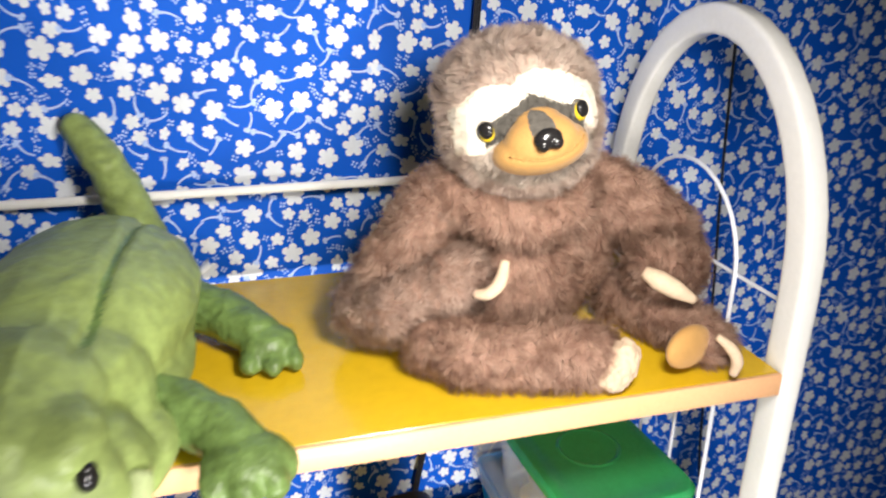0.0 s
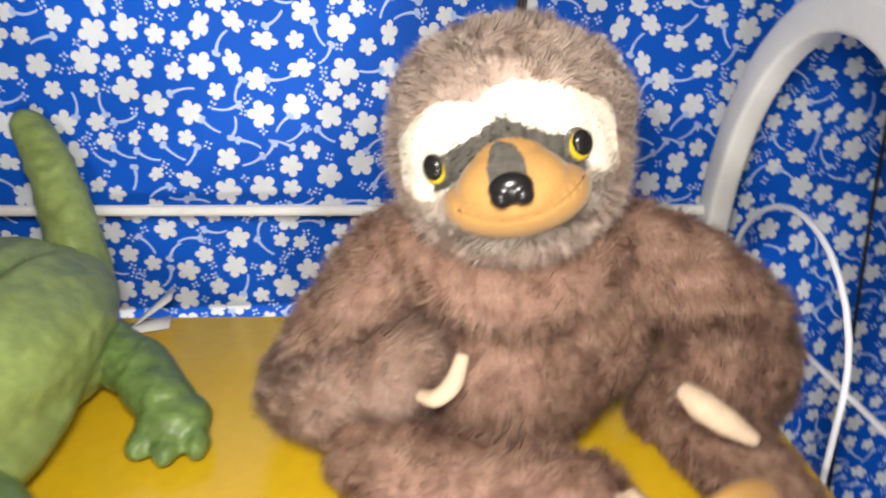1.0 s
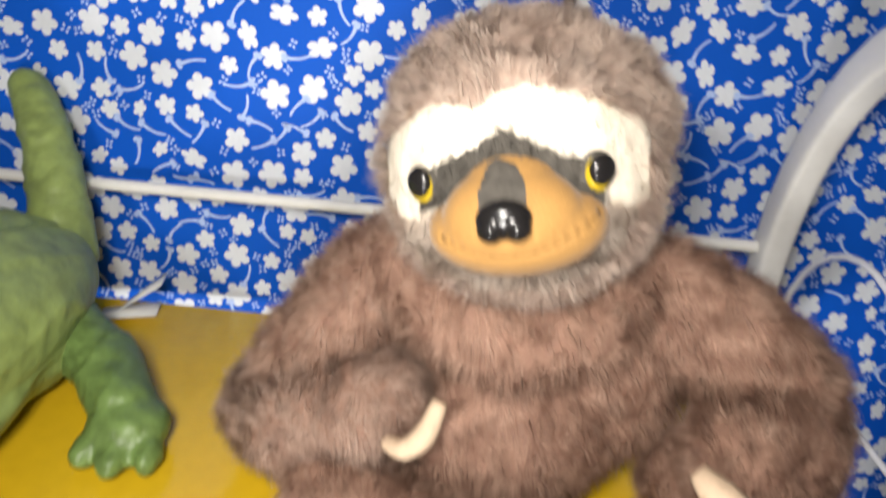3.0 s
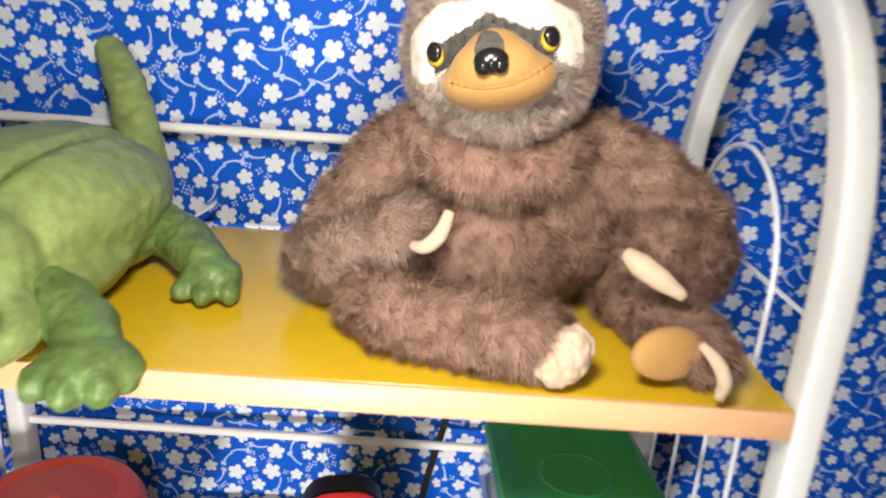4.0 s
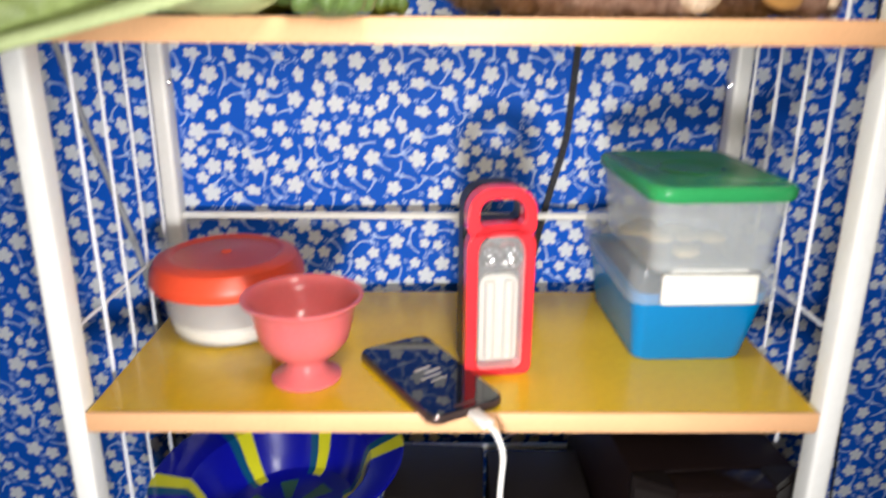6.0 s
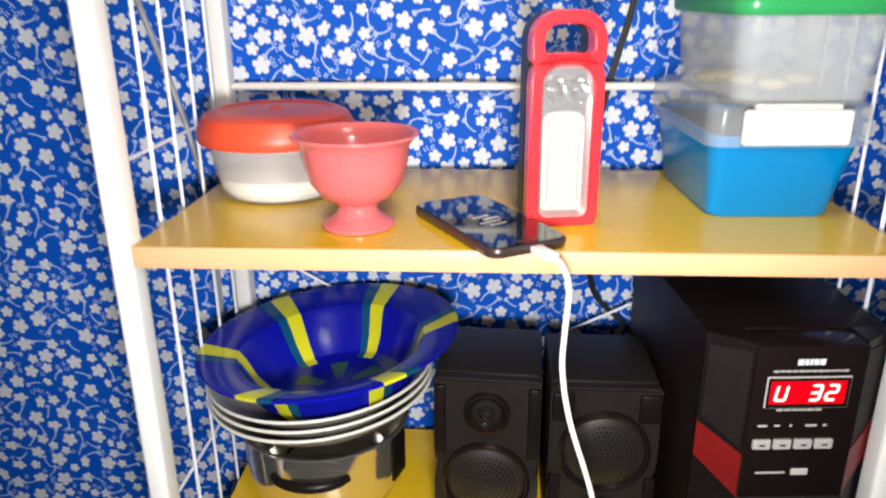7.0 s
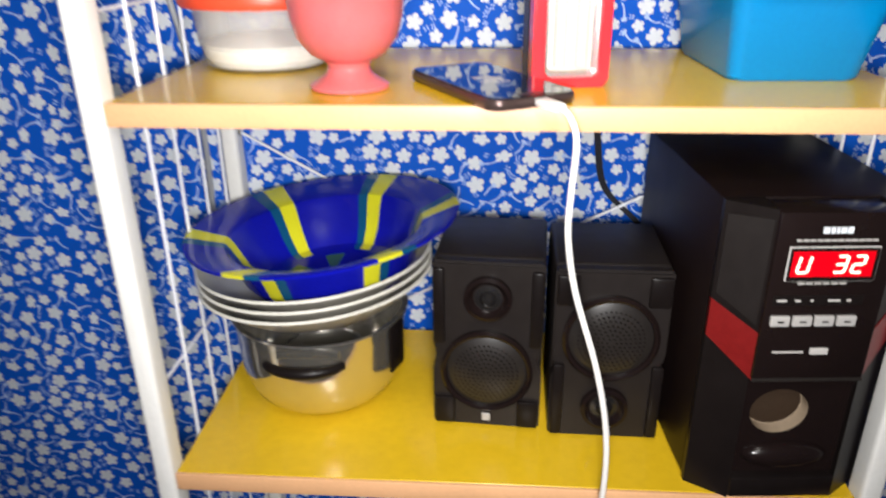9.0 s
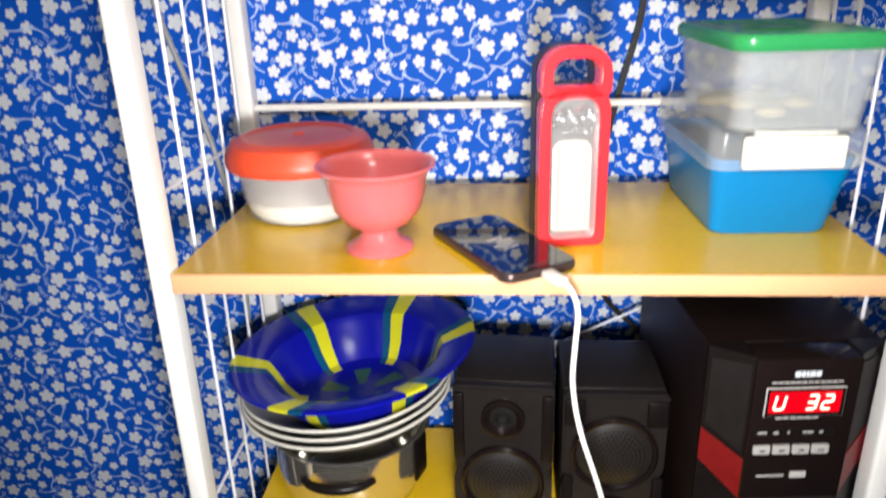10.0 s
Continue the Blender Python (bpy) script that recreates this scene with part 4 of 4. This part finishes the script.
food_container()
footed_cup()
emergency_lamp()
phone()
boxes()


# ---- things on the lower shelf ----
def steel_pot():
    t = thing("steel_pot", "polished steel cooking pot with black side handles", "pot", pose(0.109, 0.148, Z_BOT))
    prof = [(0.0, 0.0), (0.045, 0.0), (0.060, 0.005), (0.074, 0.018), (0.082, 0.038), (0.085, 0.062), (0.0855, 0.098), (0.090, 0.100), (0.0895, 0.102), (0.084, 0.100), (0.0835, 0.062), (0.079, 0.036), (0.070, 0.018), (0.055, 0.008), (0.0, 0.006)]
    part("body", lathe(prof, 72), STEEL, t, "mirror-polished steel body")
    for a in (-88, 92):
        m = pose(0, 0, 0, 0, 0, a)
        arc = [(0.0865 + 0.016 * math.sin(math.pi * k / 10) ** 0.6, -0.036 + 0.0072 * k, 0.081) for k in range(11)]
        part("handle", moved(tube(arc, [0.0042 + 0.0015 * math.sin(math.pi * k / 10) for k in range(11)], 12), m), BLACK, t, "black handle")
    part("handle_plate", moved(box(0.0845, 0.0885, -0.014, 0.014, 0.045, 0.095, 0.003, 2), pose(0, 0, 0, 0, 0, -20)), BLACK, t)


TILT = pose(0, 0, 0, 0, -4, 0)


def bowl_stack():
    for k in range(3):
        z = Z_BOT + 0.1045 + 0.0100 * k
        t = thing("steel_bowl", "grey steel bowl with a white rim, stacked under the blue bowl", "bowl", pose(0.112, 0.146, z) @ TILT @ Matrix.Scale(0.955, 4), "stacked steel bowls")
        prof = [(0.0, 0.0), (0.055, 0.001), (0.085, 0.009), (0.105, 0.024), (0.1185, 0.036), (0.1205, 0.0375), (0.1195, 0.039), (0.116, 0.0375), (0.103, 0.0265), (0.084, 0.0115), (0.055, 0.0035), (0.0, 0.0025)]
        part("body", lathe(prof, 72), BOWL_STEEL, t)
        part("rim", lathe([(0.1195 + 0.0017 * math.cos(a), 0.0382 + 0.0017 * math.sin(a)) for a in [2 * math.pi * i / 10 for i in range(11)]], 72), PLATE, t, "white rolled rim")
    t = thing("blue_bowl", "deep blue plastic bowl with yellow radial stripes, tilted", "bowl", pose(0.126, 0.143, Z_BOT + 0.1330) @ pose(0, 0, 0, 0, -5.5, 0) @ Matrix.Scale(0.968, 4))
    prof = [(0.0, 0.003), (0.060, 0.003), (0.072, 0.006), (0.084, 0.022), (0.094, 0.046), (0.099, 0.0540), (0.1335, 0.0660), (0.1365, 0.0655), (0.1360, 0.0625), (0.1335, 0.0630),
            (0.100, 0.0515), (0.0975, 0.046), (0.088, 0.018), (0.076, 0.002), (0.062, 0.0), (0.0, 0.0)]
    part("body", lathe(prof, 96), BOWL, t)


def speaker(m, flip, label):
    t = thing("speaker", label, "speaker", m, "pair of speakers")
    W, H, D = 0.0515, 0.177, 0.115
    body = box(-W, W, 0.012, D, 0.0, H, 0.004, 3)
    part("cabinet", body, CHEEK, t, "black vinyl cabinet")
    # moulded front with cut corners and a waist
    out = [(-W, 0.0), (W, 0.0), (W, 0.066), (W - 0.004, 0.078), (W, 0.090), (W, H), (-W, H), (-W, 0.090), (-W + 0.004, 0.078), (-W, 0.066)]
    part("baffle", prism(out, -0.002, 0.0118, 0.0025), CHEEK, t, "moulded black front")
    up = (lambda z: H - z) if flip else (lambda z: z)
    zc, zt = up(0.066), up(0.142)
    for x in (-1, 1):
        part("side_rib", box(x * 0.045 - 0.0055, x * 0.045 + 0.0055, -0.008, -0.002, min(up(0.094), up(0.172)), max(up(0.094), up(0.172)), 0.0025, 2), BLACK, t)
        part("foot_rib", box(x * 0.040 - 0.0100, x * 0.040 + 0.0100, -0.007, -0.002, min(up(0.004), up(0.034)), max(up(0.004), up(0.034)), 0.0025, 2), BLACK, t)
    woof = moved(lathe([(0.043, 0.0), (0.0435, 0.006), (0.041, 0.0085), (0.0385, 0.0075), (0.0375, 0.004)], 56), pose(0, -0.002, zc, 90, 0, 0))
    w = part("woofer_ring", woof, SMOKE, t, "glossy woofer ring")
    part("woofer_grille", moved(lathe([(0.0376, 0.0045), (0.030, 0.0075), (0.018, 0.0100), (0.0, 0.0112)], 48), pose(0, -0.002, zc, 90, 0, 0)), CONE, w, "perforated grey grille")
    dots = bmesh.new()
    for i in range(1, 8):
        for k in range(i * 6):
            a = 2 * math.pi * k / (i * 6)
            r = 0.0042 * i
            y = -0.0020 - (0.0112 - 0.0030 * (r / 0.0376) ** 2 * 2.0) - 0.0002
            bmesh.ops.create_circle(dots, cap_ends=True, segments=6, radius=0.0011, matrix=Matrix.Translation((r * math.cos(a), y, zc + r * math.sin(a))) @ pose(0, 0, 0, 90, 0, 0))
    tagged(part("grille_perforation", dots, BLACK, w), kind="stuff")
    part("tweeter_ring", moved(lathe([(0.0225, 0.0), (0.0220, 0.005), (0.0185, 0.0060), (0.0165, 0.002), (0.012, -0.001)], 40), pose(0, -0.002, zt, 90, 0, 0)), SMOKE, t, "glossy tweeter ring")
    part("tweeter_cone", moved(lathe([(0.0125, 0.0005), (0.008, 0.0015), (0.006, 0.006), (0.0035, 0.0085), (0.0, 0.009)], 32), pose(0, -0.002, zt, 90, 0, 0)), GLOSS_BLACK, t)
    if not flip:
        part("badge", box(-0.004, 0.004, -0.0045, -0.002, up(0.012) - 0.004, up(0.012) + 0.004, 0.0005, 1), PRINT_GREY, t)


def bar(t, x0, x1, z0, z1, y, material, name="lettering"):
    return part(name, box(x0, x1, y - 0.0004, y + 0.0006, z0, z1), material, t)


def lit_digit(strokes, x, y, z, width, height, material, parent):
    """A slanted figure of lit strokes: t top, m middle, b bottom, and the uprights l, r (upper) and L, R (lower)."""
    w, h, s = width / 2, height / 2, 0.0011
    ends = {"t": (-w, h, w, h), "m": (-w, 0, w, 0), "b": (-w, -h, w, -h), "l": (-w, h, -w, 0), "L": (-w, 0, -w, -h), "r": (w, h, w, 0), "R": (w, 0, w, -h)}
    bm = bmesh.new()
    for k in strokes:
        x0, z0, x1, z1 = ends[k]
        lo, hi, a, b = min(x0, x1), max(x0, x1), min(z0, z1), max(z0, z1)
        flat = a == b
        box(lo + (0.0004 if flat else -s), hi + (-0.0004 if flat else s), -0.0004, 0.0004, a - (s if flat else -0.0003), b + (s if flat else -0.0003), 0.0003, 1, bm=bm)
    for v in bm.verts:
        v.co.x += v.co.z * 0.14
    return part("digit", moved(bm, pose(x, y, z)), material, parent, "lit display figure")


def subwoofer():
    t = thing("subwoofer", "black amplifier subwoofer with lit red display and red trim", "subwoofer", pose(0.4565, 0.019, Z_BOT, 0, 0, 4.2) @ Matrix.Diagonal((1, 1, 0.972, 1)))
    W, H, D = 0.150, 0.272, 0.212
    part("cabinet", box(0.0, W, 0.006, D, 0.003, H, 0.002, 2), BLACK_SATIN, t, "black vinyl cabinet")
    # front: cut-back cheeks either side of a proud middle
    for s in (0, 1):
        def px(u):
            return W - u if s else u
        cheek = bmesh.new()
        zs = [0.0, 0.1300, 0.1720, H]
        fr = [cheek.verts.new((px(0.0), 0.0058, z)) for z in zs], [cheek.verts.new((px(0.0), 0.000, z)) for z in zs], [cheek.verts.new((px(0.031), -0.022, z)) for z in zs], [cheek.verts.new((px(0.031), 0.0058, z)) for z in zs]
        for a, b in zip(fr, fr[1:]):
            for k in range(3):
                cheek.faces.new((a[k], a[k + 1], b[k + 1], b[k]))
        for k in (0, 3):
            cheek.faces.new([c[k] for c in fr])
        bmesh.ops.recalc_face_normals(cheek, faces=cheek.faces)
        part("cheek", cheek, BLACK, t, "angled black cheek")
        face = bmesh.new()
        q = [face.verts.new(p) for p in ((px(0.002), -0.0026, 0.194), (px(0.002), -0.0026, H - 0.010), (px(0.029), -0.0217, H - 0.008), (px(0.029), -0.0217, 0.174))]
        q2 = [face.verts.new((v.co.x, v.co.y + 0.003, v.co.z)) for v in q]
        face.faces.new(q)
        for k in range(4):
            face.faces.new((q[k], q[(k + 1) % 4], q2[(k + 1) % 4], q2[k]))
        bmesh.ops.recalc_face_normals(face, faces=face.faces)
        part("cheek_panel", face, CHEEK_DARK, t, "matt grey-black cheek panel")
        trim = bmesh.new()
        q = [trim.verts.new(p) for p in ((px(0.0), -0.0010, 0.1540), (px(0.0), -0.0010, 0.1880), (px(0.0325), -0.0242, 0.1670), (px(0.0325), -0.0242, 0.1240))]
        q2 = [trim.verts.new((v.co.x, v.co.y + 0.004, v.co.z)) for v in q]
        trim.faces.new(q)
        for k in range(4):
            trim.faces.new((q[k], q[(k + 1) % 4], q2[(k + 1) % 4], q2[k]))
        bmesh.ops.recalc_face_normals(trim, faces=trim.faces)
        part("red_trim", trim, RED_TRIM, t, "dark red angled trim")
    part("control_panel", box(0.031, W - 0.031, -0.026, 0.0057, 0.1260, H - 0.001, 0.002, 2), SMOKE, t, "smoked glossy control panel")
    part("panel_lip", box(0.031, W - 0.031, -0.0275, -0.0245, 0.1245, 0.1275, 0.0008, 1), CONE, t)
    # lower recess with the bass port
    # a smooth plate with a round hole, and the card tube behind it
    cx, cz, r = 0.065, 0.086, 0.0240
    x0, x1, z0, z1 = 0.031, W - 0.031, 0.024, 0.1255
    angles = sorted([2 * math.pi * k / 56 for k in range(56)] + [math.atan2(z - cz, x - cx) % (2 * math.pi) for x in (x0, x1) for z in (z0, z1)])
    plate = bmesh.new()
    rims = []
    for y in (-0.016, -0.006):
        inner, outer = [], []
        for a in angles:
            c, d = math.cos(a), math.sin(a)
            reach = min(((x1 if c > 0 else x0) - cx) / c if abs(c) > 1e-6 else 9, ((z1 if d > 0 else z0) - cz) / d if abs(d) > 1e-6 else 9)
            inner.append(plate.verts.new((cx + r * c, y + 0.002, cz + 0.92 * r * d)))
            outer.append(plate.verts.new((cx + reach * c, y, cz + reach * d)))
        rims.append((inner, outer))
    n = len(angles)
    (ia, oa), (ib, ob) = rims
    for k in range(n):
        m = (k + 1) % n
        for quad in ((ia[k], ia[m], oa[m], oa[k]), (oa[k], oa[m], ob[m], ob[k])):
            plate.faces.new(quad)
    bmesh.ops.recalc_face_normals(plate, faces=plate.faces)
    part("front_plate", plate, SMOKE, t, "smooth glossy black lower front")
    port = moved(lathe([(r, 0.0040), (r, -0.008), (r - 0.001, -0.009)], 48), pose(cx, -0.0100, cz, 90, 0, 0) @ Matrix.Diagonal((1, 0.92, 1, 1)))
    p = part("bass_port", port, PORT_WALL, t, "pale card wall of the round bass port")
    part("port_end", moved(lathe([(r - 0.0005, 0.0), (0.012, 0.0010), (0.0, 0.0014)], 40), pose(cx, -0.0015, cz, 90, 0, 0) @ Matrix.Diagonal((1, 0.92, 1, 1))), PORT_END, p, "brown card inside the port")
    part("lower_bulge", moved(ball((0, 0, 0), (0.036, 0.012, 0.013), (0, 0, 0), 28), pose(W / 2, -0.0150, 0.043)), SMOKE, t, "glossy rounded lip under the port")
    part("drawer", box(0.031, W - 0.031, -0.024, 0.0056, 0.002, 0.023, 0.002, 2), BLACK, t)
    y = -0.0264
    d = part("display", box(0.0410, 0.1080, y - 0.0010, y + 0.001, 0.2150, 0.2440, 0.0008, 1), PRINT_GREY, t, "thin pale display outline")
    part("display_glass", box(0.0418, 0.1072, y - 0.0013, y - 0.0004, 0.2158, 0.2432, 0.0003, 1), SMOKE, d, "black display glass")
    part("lit_area", box(0.0440, 0.1040, y - 0.0015, y - 0.0008, 0.2195, 0.2405), DISPLAY, d, "glowing red display")
    for strokes, x in (("lLbRr", 0.0530), ("trmRb", 0.0800), ("trmLb", 0.0930)):
        lit_digit(strokes, x, y - 0.0018, 0.2300, 0.0078, 0.0135, DIGIT, d)
    # marks that cannot be read, and the maker's mark, as bars
    for k, (a, b) in enumerate(((0.063, 0.0675), (0.0685, 0.0715), (0.0725, 0.0745), (0.0755, 0.0795), (0.0805, 0.0845))):
        bar(t, a, b, 0.2545, 0.2595, y, PRINT_WHITE, "maker_mark")
    for k in range(12):
        bar(t, 0.045 + k * 0.0050, 0.0490 + k * 0.0050, 0.2482, 0.2497, y, PRINT_GREY)
    for k in range(6):
        bar(t, 0.052 + k * 0.0062, 0.0570 + k * 0.0062, 0.2125, 0.2140, y, PRINT_GREY)
    part("key_strip", box(0.036, 0.1035, y - 0.0006, y + 0.001, 0.1945, 0.2028, 0.0004, 1), BLACK, t)
    for a, b in ((0.0385, 0.046), (0.052, 0.0565), (0.064, 0.066), (0.077, 0.086), (0.091, 0.094)):
        bar(t, a, b, 0.1980, 0.1997, y - 0.0008, PRINT_GREY)
    for k in range(4):
        b = part("button", box(0.0365 + k * 0.0168, 0.0510 + k * 0.0168, y - 0.0026, y + 0.001, 0.1765, 0.1855, 0.0008, 1), SILVER, t, "silver push button")
        part("button_mark", box(0.0415 + k * 0.0168, 0.0462 + k * 0.0168, y - 0.0029, y - 0.0020, 0.1802, 0.1818), CONE, b)
    bar(t, 0.043, 0.067, 0.1515, 0.1530, y, PRINT_GREY)
    part("usb_slot", box(0.072, 0.086, y - 0.0012, y + 0.001, 0.1500, 0.1560, 0.0006, 1), PRINT_GREY, t, "metal slot")


steel_pot()
bowl_stack()
speaker(pose(0.2810, 0.089, Z_BOT, 0, 0, -4), False, "small black speaker standing upright on the shelf")
speaker(pose(0.3920, 0.078, Z_BOT, 0, 0, -1), True, "small black speaker standing upside down on the shelf")
subwoofer()

# ---- on the lowest shelf, barely in sight ----
t = thing("dark_pot", "dark aluminium pot on the lowest shelf", "pot", pose(0.32, 0.13, Z_LOW))
part("body", lathe([(0.0, 0.0), (0.10, 0.0), (0.112, 0.01), (0.118, 0.25), (0.124, 0.256), (0.122, 0.26), (0.115, 0.255), (0.108, 0.012), (0.0, 0.006)], 56), POT_DARK, t)
t = thing("green_basin", "light green plastic basin on the lowest shelf", "basin", pose(0.515, 0.13, Z_LOW))
part("body", lathe([(0.0, 0.0), (0.05, 0.0), (0.058, 0.01), (0.07, 0.255), (0.074, 0.258), (0.073, 0.262), (0.067, 0.258), (0.054, 0.012), (0.0, 0.006)], 56), GREEN_BASIN, t)
